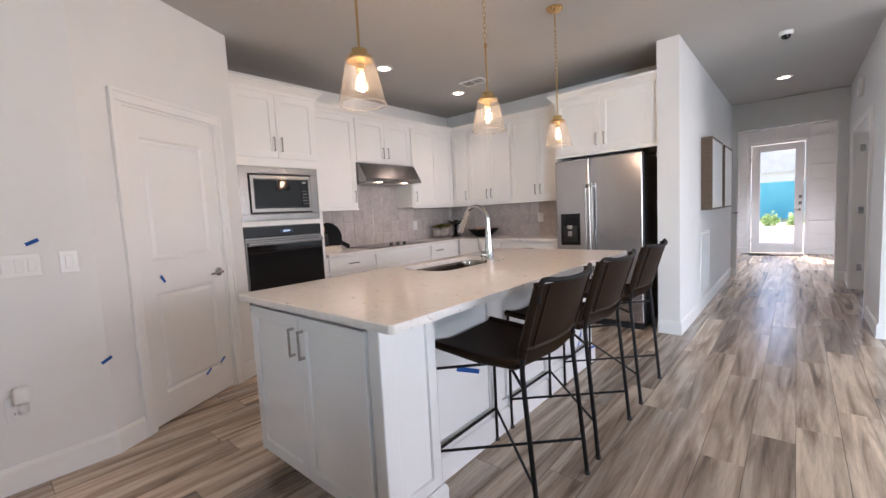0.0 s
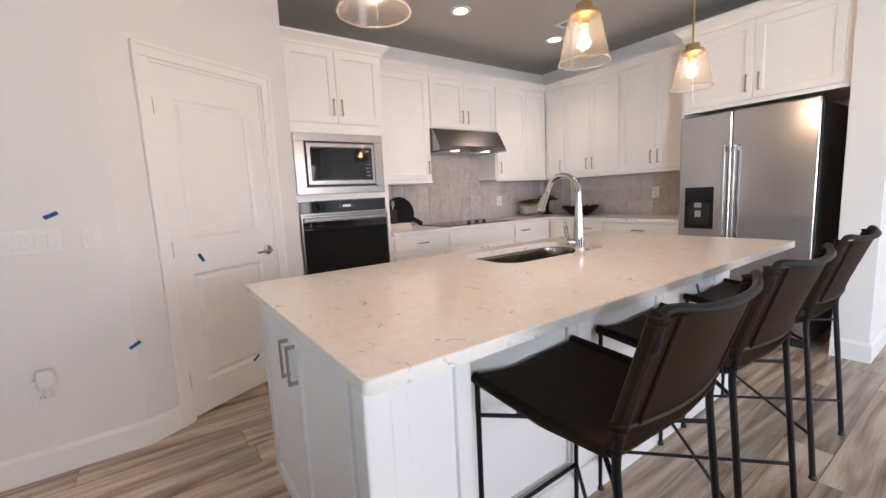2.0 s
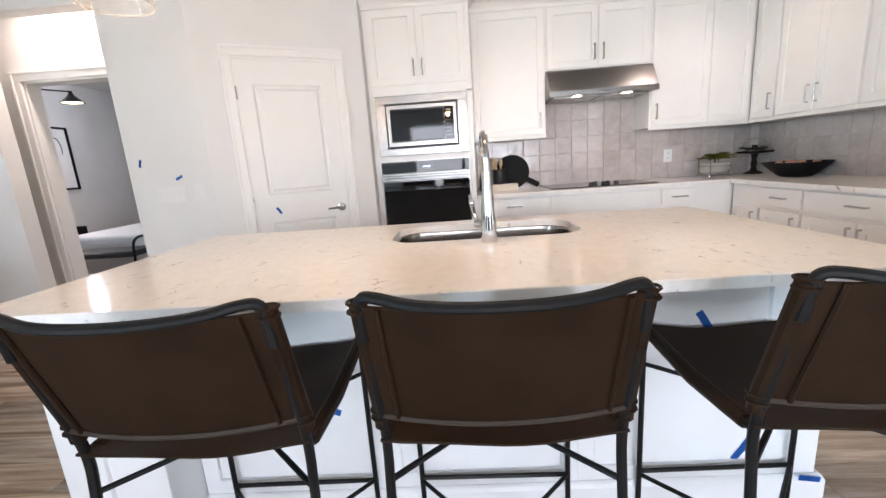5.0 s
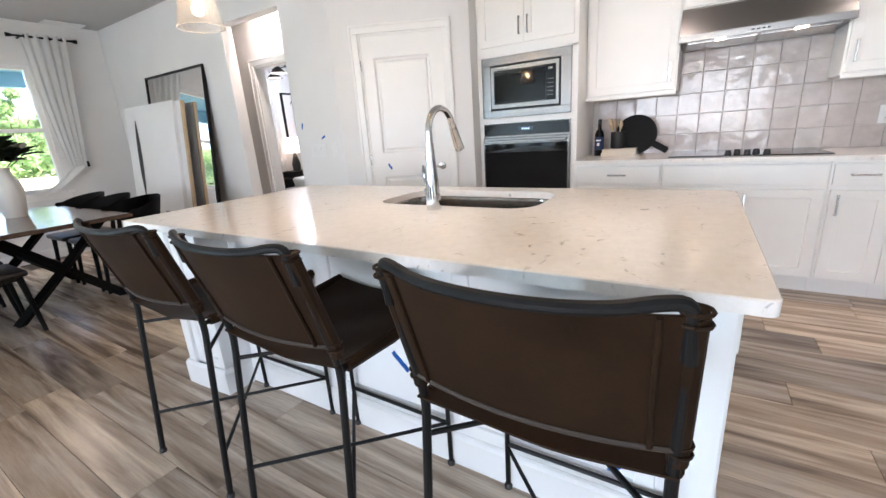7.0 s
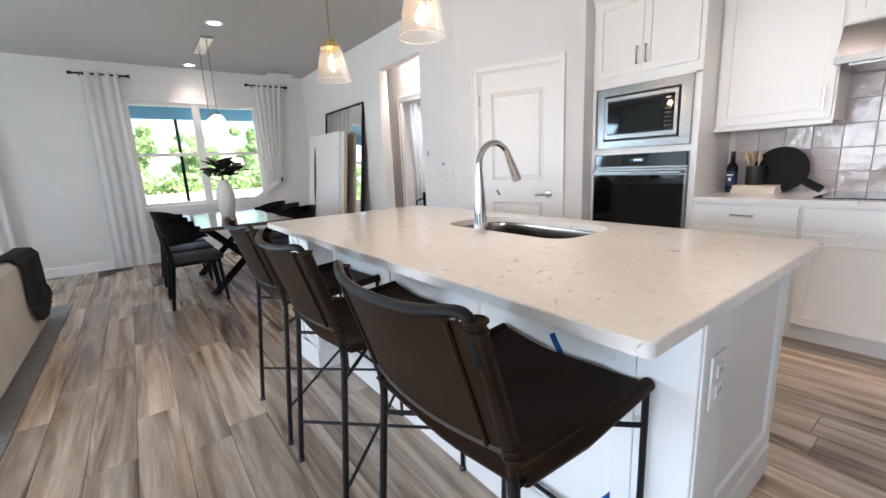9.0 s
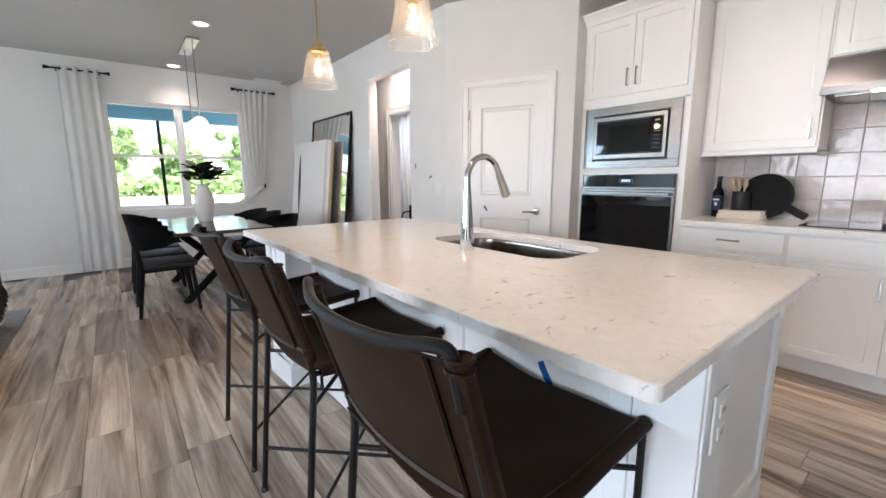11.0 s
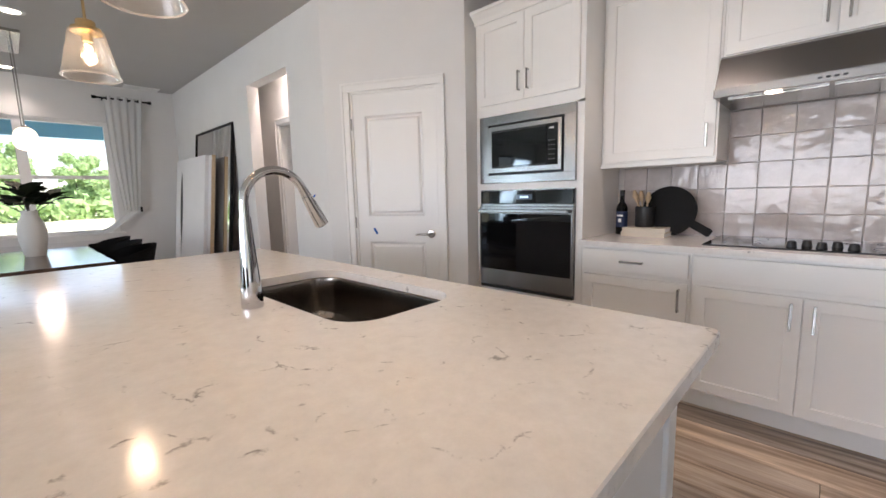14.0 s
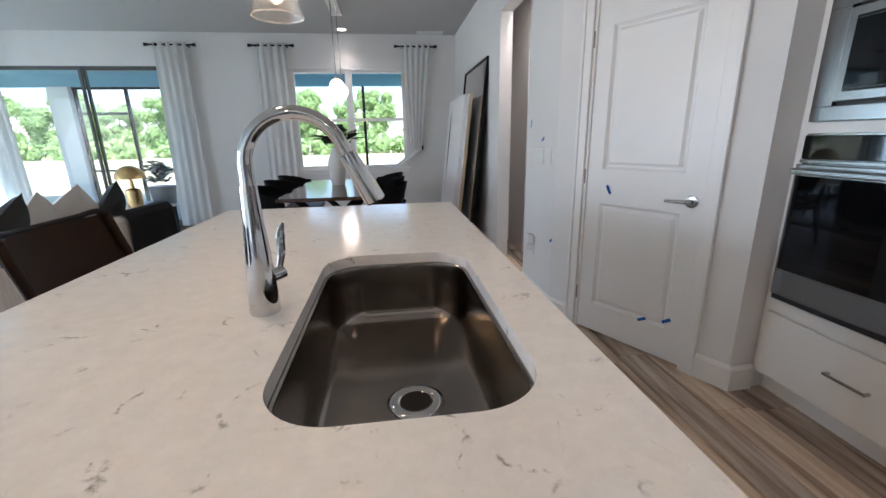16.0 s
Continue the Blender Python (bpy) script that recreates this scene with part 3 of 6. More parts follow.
def base_unit(m, w, label, drawers=(), doors=(), blind=False):
    c = thing("base_cabinet", m, label, "cabinet", "white base cabinets")
    part("body", boxes((0, w, 0, 0.59, 0.115, 0.894)), M["cab"], c)
    part("toe_kick", boxes((0, w, 0.075, 0.59, 0, 0.115)), M["cab"], c)
    for a, b, h in drawers:
        slab(c, a, b, 0.742, 0.876, M["cab"], ((a + b) / 2, 0.81, 0.13) if h else None)
    for a, b, hx in doors:
        shaker(c, a, b, 0.128, 0.715, M["cab"], (hx, 0.62))
    return c


base_unit(west(2.342), 0.622, "white base cabinet with one drawer", [(0.02, 0.61, 1)], [(0.02, 0.61, 0.57)])
base_unit(west(2.966), 0.925, "white base cabinet below the cooktop", [(0.012, 0.913, 0)], [(0.012, 0.4625, 0.42), (0.4625, 0.913, 0.505)])
base_unit(west(3.893), 0.306, "narrow white base cabinet with a drawer", [(0.012, 0.295, 1)], [(0.012, 0.295, 0.05)])
base_unit(west(4.201), 0.297, "blind white corner base cabinet", [], [])
NB = lambda x: pose(x, 4.50, 0)
base_unit(NB(-3.59), 0.335, "narrow white base cabinet in the corner", [], [(0.03, 0.325, 0.28)])
base_unit(NB(-3.253), 0.385, "white base cabinet with one drawer", [(0.012, 0.375, 1)], [(0.012, 0.375, 0.33)])
base_unit(NB(-2.866), 0.79, "white base cabinet beside the fridge", [(0.012, 0.778, 1)], [(0.012, 0.395, 0.36), (0.395, 0.778, 0.43)])
bm = boxes((-4.20, -3.545, 2.342, 5.10, 0.896, 0.927), (-3.545, -2.074, 4.445, 5.10, 0.896, 0.927))
tagged(part("kitchen_worktop", bm, M["quartz"]), "white quartz worktop along two kitchen walls", "worktop")

# ---- island ----
IX0, IX1, IY0, IY1 = -2.155, -0.977, 0.876, 3.326
SX0, SX1, SY0, SY1 = -2.032, -1.625, 1.888, 2.664


def rounded(x0, x1, y0, y1, r, n=12):
    out = []
    for cx, cy, a in ((x1 - r, y0 + r, -90), (x1 - r, y1 - r, 0), (x0 + r, y1 - r, 90), (x0 + r, y0 + r, 180)):
        for i in range(n + 1):
            t = radians(a + 90 * i / n)
            out.append((cx + r * math.cos(t), cy + r * math.sin(t)))
    return out


def ring_slab(bm, outer, inner, z0, z1, edge=0.003):
    """A slab between two outlines of equal count."""
    def loop(pts, z):
        return [bm.verts.new((x, y, z)) for x, y in pts]
    cx, cy = sum(p[0] for p in outer) / len(outer), sum(p[1] for p in outer) / len(outer)
    inset = [(x - math.copysign(edge, x - cx), y - math.copysign(edge, y - cy)) for x, y in outer]
    loops = [loop(inset, z1), loop(outer, z1 - edge), loop(outer, z0), loop(inner, z0), loop(inner, z1)]
    n = len(outer)
    for a, b in zip(loops, loops[1:] + loops[:1]):
        for i in range(n):
            bm.faces.new((a[i], a[(i + 1) % n], b[(i + 1) % n], b[i]))
    return bm


island = thing("kitchen_island", pose(0, 0, 0), "white panelled kitchen island with cabinet doors on its end", "island")
CX0, CX1, CY0, CY1 = -2.13, -1.275, 1.22, 3.235
for nm, d in (("lower_core", (CX0, CX1, CY0, CY1, 0.10, 0.65)), ("side_wall", (CX1 - 0.02, CX1, CY0, CY1, 0.65, 0.891)), ("side_wall", (CX0, CX0 + 0.02, CY0, CY1, 0.65, 0.891)), ("end_wall", (CX0 + 0.02, CX1 - 0.02, CY1 - 0.02, CY1, 0.65, 0.891)), ("end_core", (-2.118, -1.125, 0.932, 1.22, 0.10, 0.891))):
    part(nm, boxes(d), M["islandpaint"], island)
part("plinth", boxes((CX0 + 0.06, CX1 - 0.002, CY0, CY1 - 0.002, 0, 0.10), (-2.05, -1.13, 1.0, 1.22, 0, 0.10)), M["islandpaint"], island)
tagged(part("island_worktop", ring_slab(bmesh.new(), rounded(IX0, IX1, IY0, IY1, 0.022), rounded(SX0, SX1, SY0, SY1, 0.11), 0.893, 0.924), M["quartz"], smooth=False), "white quartz island worktop with grey veins", "worktop")
# island: end doors, side panel, pilasters and skirting
E0 = thing("island_end_cabinet", pose(-2.112, 0.932, 0), "white two-door cabinet built into the island's end", "cabinet")
part("carcass", boxes((0.0, 0.95, 0.0, 0.004, 0.10, 0.891)), M["islandpaint"], E0)
shaker(E0, 0.012, 0.475, 0.105, 0.866, M["islandpaint"], (0.435, 0.745))
shaker(E0, 0.475, 0.938, 0.105, 0.866, M["islandpaint"], (0.515, 0.745))
part("corner_post", boxes((-1.16, -1.092, 0.916, 0.985, 0.0, 0.891), bevel=0.006), M["islandpaint"], island)


def frame_panel(parent, m, w, z0, z1, rail=0.07, name="side_panel"):
    """A framed flat panel on a side of the island, facing the frame's -y."""
    part(name, recessed(bmesh.new(), 0, w, z0, z1, 0.016, rail, 0.012), M["islandpaint"], parent, m=m)


EAST = lambda y, x: pose(x, y, 0, 0, 0, 90)
frame_panel(island, EAST(0.985, -1.125), 0.24, 0.13, 0.891, 0.05)
for k, (a, b) in enumerate(((1.225, 1.87), (1.87, 2.52), (2.52, 3.16))):
    frame_panel(island, EAST(a, -1.275), b - a, 0.13, 0.889, 0.055)
part("pilaster", boxes((-1.42, -1.272, 3.235, 3.305, 0.0, 0.891), bevel=0.003), M["islandpaint"], island)
part("pilaster", boxes((-1.275, -1.262, 3.16, 3.30, 0.0, 0.891), bevel=0.003), M["islandpaint"], island)
frame_panel(island, pose(-1.42, 3.235, 0, 0, 0, 180), 0.72, 0.13, 0.891, 0.06)
part("skirting", sweep(bmesh.new(), [(-1.155, 0.915), (-1.091, 0.915), (-1.091, 0.99), (-1.108, 1.227), (-1.259, 1.227), (-1.259, 3.306), (-1.421, 3.306), (-1.421, 3.238), (-2.14, 3.238)], BASE), M["islandpaint"], island)
ot = thing("power_outlet", pose(-1.345, 3.306, 0.715, 0, 0, 180), "white double power outlet on the island's end", "outlet")


def outlet_parts(ob, w=0.075, h=0.12, kind="outlet", gangs=1):
    part("cover_plate", boxes((-w / 2, w / 2, -0.006, 0, -h / 2, h / 2), bevel=0.003), M["plastic"], ob)
    for g in range(gangs):
        gx = (g - (gangs - 1) / 2) * 0.046
        if kind == "outlet":
            for z in (0.026, -0.026):
                part("socket", boxes((gx - 0.017, gx + 0.017, -0.009, -0.004, z - 0.016, z + 0.016), bevel=0.002), M["plastic"], ob)
                part("slots", boxes((gx - 0.008, gx - 0.005, -0.0095, -0.008, z - 0.006, z + 0.006), (gx + 0.005, gx + 0.008, -0.0095, -0.008, z - 0.006, z + 0.006)), M["black"], ob)
        else:
            part("rocker", boxes((gx - 0.016, gx + 0.016, -0.010, -0.004, -0.033, 0.033), bevel=0.003), M["plastic"], ob)


outlet_parts(ot, 0.085, 0.135)

# undermount sink
SINK = thing("kitchen_sink", pose(0, 0, 0.0172), "brushed steel undermount sink in the island", "sink")
bm = bmesh.new()
n = 12
loops = []
for dx, z, r in ((-0.012, 0.8755, 0.12), (0.003, 0.8755, 0.107), (0.007, 0.872, 0.105), (0.009, 0.86, 0.104), (0.012, 0.79, 0.100), (0.016, 0.735, 0.095), (0.022, 0.716, 0.090), (0.032, 0.704, 0.082), (0.046, 0.698, 0.07), (0.09, 0.695, 0.05), (0.15, 0.6945, 0.03)):
    loops.append([bm.verts.new((x, y, z)) for x, y in rounded(SX0 + dx, SX1 - dx, SY0 + dx, SY1 - dx, r, n)])
for a, b in zip(loops, loops[1:]):
    for i in range(len(a)):
        bm.faces.new((a[i], a[(i + 1) % len(a)], b[(i + 1) % len(a)], b[i]))
bm.faces.new(loops[-1])
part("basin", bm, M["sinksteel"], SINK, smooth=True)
dx, dy = -1.853, 2.335
part("drain_ring", lathe(bmesh.new(), [(0.034, 0.697), (0.040, 0.7005), (0.054, 0.7005), (0.062, 0.697), (0.064, 0.694)], 24, (dx, dy, 0)), M["chrome"], SINK, smooth=True)
# black dish on the closed basin floor, standing in for the drain's dark hole
part("drain_cup", lathe(bmesh.new(), [(0.038, 0.6995), (0.036, 0.6975), (0.012, 0.697), (0.001, 0.697)], 24, (dx, dy, 0)), M["blackmetal"], SINK)

# pull-down faucet
FX, FY = -1.550, 2.278
fau = thing("kitchen_faucet", pose(FX, FY, 0.924), "polished chrome pull-down kitchen faucet", "faucet")
part("base_body", lathe(bmesh.new(), [(0.001, 0), (0.030, 0), (0.031, 0.004), (0.0295, 0.05), (0.025, 0.12), (0.020, 0.19), (0.0168, 0.25), (0.0165, 0.262), (0.001, 0.262)], 24), M["chrome"], fau, smooth=True)
arc = [Vector((0, 0, 0.19)), Vector((0, 0, 0.30))] + [Vector((-0.095 + 0.095 * math.cos(a), 0, 0.30 + 0.095 * math.sin(a))) for a in np.linspace(0.15, 2.75, 16)]
part("spout_neck", tube(bmesh.new(), arc, 0.0135, 14), M["chrome"], fau, smooth=True)
e, d = arc[-1], (arc[-1] - arc[-2]).normalized()
part("spray_head", tube(bmesh.new(), [e, e + d * 0.02, e + d * 0.022, e + d * 0.10, e + d * 0.125, e + d * 0.128], [0.0145, 0.0145, 0.0165, 0.021, 0.0215, 0.018], 16), M["chrome"], fau, smooth=True)
part("lever_joint", tube(bmesh.new(), [(0, 0, 0.065), (0, -0.055, 0.07), (0, -0.058, 0.07)], [0.015, 0.016, 0.010], 14), M["chrome"], fau, smooth=True, m=Matrix.Rotation(radians(-32), 4, "Z"))
part("lever_handle", tube(bmesh.new(), fillet([(0, -0.048, 0.075), (0.0, -0.062, 0.11), (0.004, -0.066, 0.15), (0.002, -0.075, 0.175)], 0.03), [0.007, 0.007, 0.0075, 0.008, 0.009, 0.009, 0.009, 0.0095, 0.010, 0.010, 0.009, 0.008, 0.007, 0.004][:14], 10), M["chrome"], fau, smooth=True, m=Matrix.Rotation(radians(-32), 4, "Z"))

# ---- appliances ----
# wall oven
OV = thing("wall_oven", west(1.49), "stainless wall oven with black glass door", "oven")
o0, o1 = 0.047, TW - 0.047
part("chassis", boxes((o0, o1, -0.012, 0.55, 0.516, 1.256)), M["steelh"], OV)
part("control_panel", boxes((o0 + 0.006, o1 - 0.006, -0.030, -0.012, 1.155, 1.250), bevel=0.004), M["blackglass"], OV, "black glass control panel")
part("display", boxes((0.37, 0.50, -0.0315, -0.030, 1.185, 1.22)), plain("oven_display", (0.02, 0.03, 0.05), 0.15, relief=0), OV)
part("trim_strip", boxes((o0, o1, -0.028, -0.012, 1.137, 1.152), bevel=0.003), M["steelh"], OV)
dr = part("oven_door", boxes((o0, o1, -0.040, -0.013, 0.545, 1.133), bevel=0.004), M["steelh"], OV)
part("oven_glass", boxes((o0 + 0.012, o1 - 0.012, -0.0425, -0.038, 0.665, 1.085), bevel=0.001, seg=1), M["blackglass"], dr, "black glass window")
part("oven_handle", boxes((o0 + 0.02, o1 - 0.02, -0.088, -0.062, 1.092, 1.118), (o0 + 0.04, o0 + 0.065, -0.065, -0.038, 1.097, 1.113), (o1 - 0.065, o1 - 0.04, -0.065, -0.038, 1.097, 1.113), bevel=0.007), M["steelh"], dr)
part("vent_trim", boxes((o0, o1, -0.030, -0.013, 0.518, 0.540), bevel=0.002), M["black"], OV)
part("display_digits", boxes(*[(0.405 + i * 0.018, 0.412 + i * 0.018, -0.032, -0.0312, 1.195, 1.21) for i in range(4)]), glow("clock_digits", (0.5, 0.75, 1.0), 0.5), OV)
# built-in microwave
MW = thing("built_in_microwave", west(1.49) @ pose(0, 0, -0.014), "built-in stainless microwave with black glass door", "microwave")
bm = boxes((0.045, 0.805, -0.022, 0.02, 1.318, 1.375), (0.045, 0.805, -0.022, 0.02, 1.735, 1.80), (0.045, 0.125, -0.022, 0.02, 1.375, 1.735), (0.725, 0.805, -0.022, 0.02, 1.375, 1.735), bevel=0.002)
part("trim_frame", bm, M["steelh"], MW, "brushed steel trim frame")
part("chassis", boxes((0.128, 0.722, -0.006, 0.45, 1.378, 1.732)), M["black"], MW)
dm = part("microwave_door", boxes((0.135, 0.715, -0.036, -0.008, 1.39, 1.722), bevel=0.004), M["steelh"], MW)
part("door_glass", boxes((0.165, 0.61, -0.040, -0.034, 1.425, 1.69), bevel=0.002), M["blackglass"], dm, "black glass window")
for z in (1.433, 1.678):
    part("inner_frame", boxes((0.175, 0.60, -0.0415, -0.0395, z, z + 0.004)), M["black"], dm)
part("keypad", boxes((0.612, 0.690, -0.0395, -0.034, 1.425, 1.69), bevel=0.001, seg=1), M["blackglass"], dm, "black glass keypad")
legend = plain("legend_grey", (0.45, 0.45, 0.45), 0.6, relief=0)
for i in range(15):
    part("key_legend", boxes((0.628 + (i % 3) * 0.017, 0.634 + (i % 3) * 0.017, -0.040, -0.0394, 1.46 + (i // 3) * 0.03, 1.464 + (i // 3) * 0.03)), legend, dm)
part("keypad_clock", boxes(*[(0.632 + i * 0.012, 0.637 + i * 0.012, -0.0402, -0.0394, 1.655, 1.667) for i in range(3)]), M["plastic"], dm)
# range hood
HD = thing("range_hood", pose(-3.87, 2.999, 0, 0, 0, 90), "stainless steel range hood with two lit lamps", "range hood")
bm = bmesh.new()
prof = [(0.33, 1.93), (-0.04, 1.93), (-0.06, 1.915), (-0.165, 1.745), (-0.165, 1.70), (0.33, 1.70)]
rows = [[bm.verts.new((x, y, z)) for y, z in prof] for x in (0.0, 0.90)]
for i in range(len(prof)):
    j = (i + 1) % len(prof)
    bm.faces.new((rows[0][i], rows[0][j], rows[1][j], rows[1][i]))
bm.faces.new(rows[0]), bm.faces.new(rows[1])
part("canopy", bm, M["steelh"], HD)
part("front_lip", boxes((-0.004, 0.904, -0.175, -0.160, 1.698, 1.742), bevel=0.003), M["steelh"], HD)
part("filter", boxes((0.05, 0.44, -0.10, 0.26, 1.692, 1.699), (0.46, 0.85, -0.10, 0.26, 1.692, 1.699)), M["nickel"], HD)
for i in range(4):
    part("control_button", boxes((0.40 + i * 0.028, 0.416 + i * 0.028, -0.178, -0.174, 1.716, 1.724)), M["black"], HD)
for x in (0.24, 0.66):
    part("lamp_lens", lathe(bmesh.new(), [(0.034, 1.6965), (0.030, 1.6955), (0.001, 1.6955)], 18, (x, -0.13, 0)), M["hoodlight"], HD, "lit round lamp")
    lamp("hood_light", "SPOT", pose(-3.87 + 0.13, 2.999 + x, 1.685), 1.1, WARM, 0.03, spread=120)
# fridge
FR = thing("fridge", pose(-2.042, 4.345, 0), "side-by-side stainless steel fridge with ice dispenser", "fridge")
part("cabinet_box", boxes((0.004, 0.905, 0.075, 0.72, 0.02, 1.775), bevel=0.004), M["black"], FR, "black fridge case")
part("hinge_cover", boxes((0.02, 0.89, 0.06, 0.18, 1.775, 1.80), bevel=0.004), M["black"], FR)
lf = part("freezer_door", boxes((0.002, 0.385, 0.0, 0.07, 0.075, 1.79), bevel=0.010, seg=3), M["steel"], FR)
rf = part("fridge_door", boxes((0.391, 0.905, 0.0, 0.07, 0.075, 1.79), bevel=0.010, seg=3), M["steel"], FR)
for p, x in ((lf, 0.345), (rf, 0.412)):
    part("door_handle", boxes((x, x + 0.022, -0.062, -0.045, 0.55, 1.53), (x + 0.002, x + 0.020, -0.048, 0.0, 0.56, 0.60), (x + 0.002, x + 0.020, -0.048, 0.0, 1.48, 1.52), bevel=0.006), M["steel"], p)
dsp = part("dispenser", boxes((0.055, 0.275, -0.006, 0.004, 0.865, 1.21), bevel=0.004), M["blackglass"], lf, "black ice and water dispenser")
part("dispenser_recess", boxes((0.085, 0.245, -0.009, -0.003, 0.90, 1.075), bevel=0.003), M["black"], dsp)
part("dispenser_paddle", boxes((0.135, 0.195, -0.022, -0.006, 1.04, 1.085), (0.14, 0.19, -0.016, -0.006, 0.96, 1.02), bevel=0.004), M["nickel"], dsp)
part("toe_grille", boxes((0.01, 0.90, 0.03, 0.08, 0.0, 0.07), bevel=0.003), M["black"], FR)
# cooktop
CK = thing("electric_cooktop", pose(-3.90, 3.45, 0.9275), "black glass electric cooktop with knobs", "cooktop")
part("glass_top", boxes((-0.27, 0.25, -0.457, 0.457, 0.0, 0.008), bevel=0.003), M["blackglass"], CK)
for x, y, r in ((-0.14, -0.30, 0.09), (0.10, -0.30, 0.075), (-0.14, 0.30, 0.075), (0.10, 0.30, 0.10), (-0.1, 0.0, 0.11)):
    part("burner_ring", lathe(bmesh.new(), [(r, 0.0082), (r + 0.004, 0.0084), (r + 0.008, 0.0082)], 36, (x, y, 0)), plain("ring_grey", (0.12, 0.12, 0.12), 0.4, relief=0), CK)
for i in range(5):
    part("knob", lathe(bmesh.new(), [(0.001, 0.008), (0.022, 0.008), (0.020, 0.016), (0.017, 0.034), (0.012, 0.037), (0.001, 0.037)], 16, (0.16 - 0.06 * (i % 2), -0.09 + 0.055 * i, 0)), M["black"], CK, smooth=True)

# ---- pantry door ----
PD = thing("pantry_door", PANTRY @ pose(0.235, 0, 0), "white two-panel pantry door with blue tape marks", "door")
casing(PD, 0.71, 2.045, 0.10)


def panel_door(parent, w, h, thick=0.035, y0=0.012, panels=((0.20, 0.86), (1.07, 1.86)), stile=0.115):
    """A moulded two-panel leaf: stiles and rails round sunk panels with a raised field."""
    z = [0.012] + [v for p in panels for v in p] + [h]
    dims = [(0.004, stile, y0, y0 + thick, 0.012, h), (w - stile, w - 0.004, y0, y0 + thick, 0.012, h)]
    for a, b in zip(z[0::2], z[1::2]):
        dims.append((stile, w - stile, y0, y0 + thick, a, b))
    leaf = part("door_leaf", boxes(*dims), M["trim"], parent)
    for a, b in panels:
        bm = bmesh.new()
        loops = []
        for ins, yy in ((0, y0), (0.004, y0 + 0.006), (0.014, y0 + 0.018), (0.024, y0 + 0.018), (0.040, y0 + 0.005)):
            loops.append([bm.verts.new(v) for v in ((stile + ins, yy, a + ins), (w - stile - ins, yy, a + ins), (w - stile - ins, yy, b - ins), (stile + ins, yy, b - ins))])
        for p, q in zip(loops, loops[1:]):
            for i in range(4):
                bm.faces.new((p[i], p[(i + 1) % 4], q[(i + 1) % 4], q[i]))
        bm.faces.new(loops[-1])
        part("door_panel", bm, M["trim"], leaf)
    return leaf


def lever(leaf, x, z, y, way=-1):
    bm = tube(bmesh.new(), [(x, y, z), (x, y - 0.008, z), (x, y - 0.010, z)], [0.032, 0.032, 0.026], 20)
    tube(bm, fillet([(x, y - 0.005, z), (x, y - 0.045, z), (x + way * 0.03, y - 0.052, z), (x + way * 0.115, y - 0.046, z - 0.004)], 0.02), [0.011] * 6 + [0.010] * 7 + [0.007], 12)
    part("door_handle", bm, M["nickel"], leaf, "satin nickel lever handle", smooth=True)


leaf = panel_door(PD, 0.71, 2.035)
lever(leaf, 0.645, 0.93, 0.012)
for z in (0.25, 1.02, 1.80):
    part("hinge", boxes((-0.004, 0.010, -0.004, 0.014, z - 0.045, z + 0.045), bevel=0.003), M["nickel"], PD)


def tape(m, length=0.055, w=0.018):
    bm = bmesh.new()
    vs = []
    for i in range(6):
        x = length * (i / 5 - 0.5)
        vs.append([bm.verts.new((x, -0.001 - 0.002 * abs(math.sin(i * 1.7)), z)) for z in (-w / 2, w / 2)])
    for a, b in zip(vs, vs[1:]):
        bm.faces.new((a[0], b[0], b[1], a[1]))
    bmesh.ops.solidify(bm, geom=bm.faces[:], thickness=0.0006)
    ob = part("tape_mark", bm, M["tape"])
    ob.matrix_world = m
    tagged(ob, "strip of blue painter's tape stuck on a painted surface", "tape", "blue tape marks")


TP = PANTRY @ pose(0.235, 0, 0)
for x, z, a in ((0.17, 0.95, 60), (0.46, 0.21, -30), (0.60, 0.25, -35)):
    tape(TP @ pose(x, 0.010, z, 0, a, 0))
LW = lambda y, z: pose(-2.93, y, z, 0, 0, 90)
for y, z, a in ((0.211, 1.245, -25), (0.445, 0.555, -30), (-0.05, 1.36, -75)):
    tape(LW(y, z) @ pose(0, -0.001, 0, 0, a, 0))
IE = lambda y, z: pose(-1.290, y, z, 0, 0, 90)
for y, z, a, ln in ((2.925, 0.668, 58, 0.12), (3.09, 0.27, -58, 0.20), (1.64, 0.46, 22, 0.20), (2.25, 0.365, 44, 0.10)):
    tape(IE(y, z) @ pose(0, -0.018, 0, 0, a, 0), ln, 0.024)
tape(pose(-1.244, 3.27, 0.125, 0, 8, 90), 0.07, 0.02)
sw = thing("light_switch", LW(0.13, 1.13), "white four-gang rocker light switch", "switch")
outlet_parts(sw, 0.208, 0.118, "switch", 4)
sw = thing("light_switch", LW(0.342, 1.13), "white single rocker light switch", "switch")
outlet_parts(sw, 0.075, 0.118, "switch", 1)
po = thing("power_outlet", LW(0.075, 0.42), "white wall outlet with a plug-in air freshener", "outlet")
outlet_parts(po)
af = thing("air_freshener", LW(0.10, 0.475), "white plug-in air freshener in the wall outlet", "air freshener")
part("housing", boxes((-0.034, 0.034, -0.055, -0.008, -0.035, 0.055), bevel=0.018, seg=3), M["plastic"], af, smooth=True)
part("refill", lathe(bmesh.new(), [(0.001, -0.05), (0.02, -0.05), (0.022, -0.03), (0.02, 0.0), (0.001, 0.0)], 14, (0, -0.03, -0.03)), M["glass"], af, smooth=True)

# ---- bar stools ----


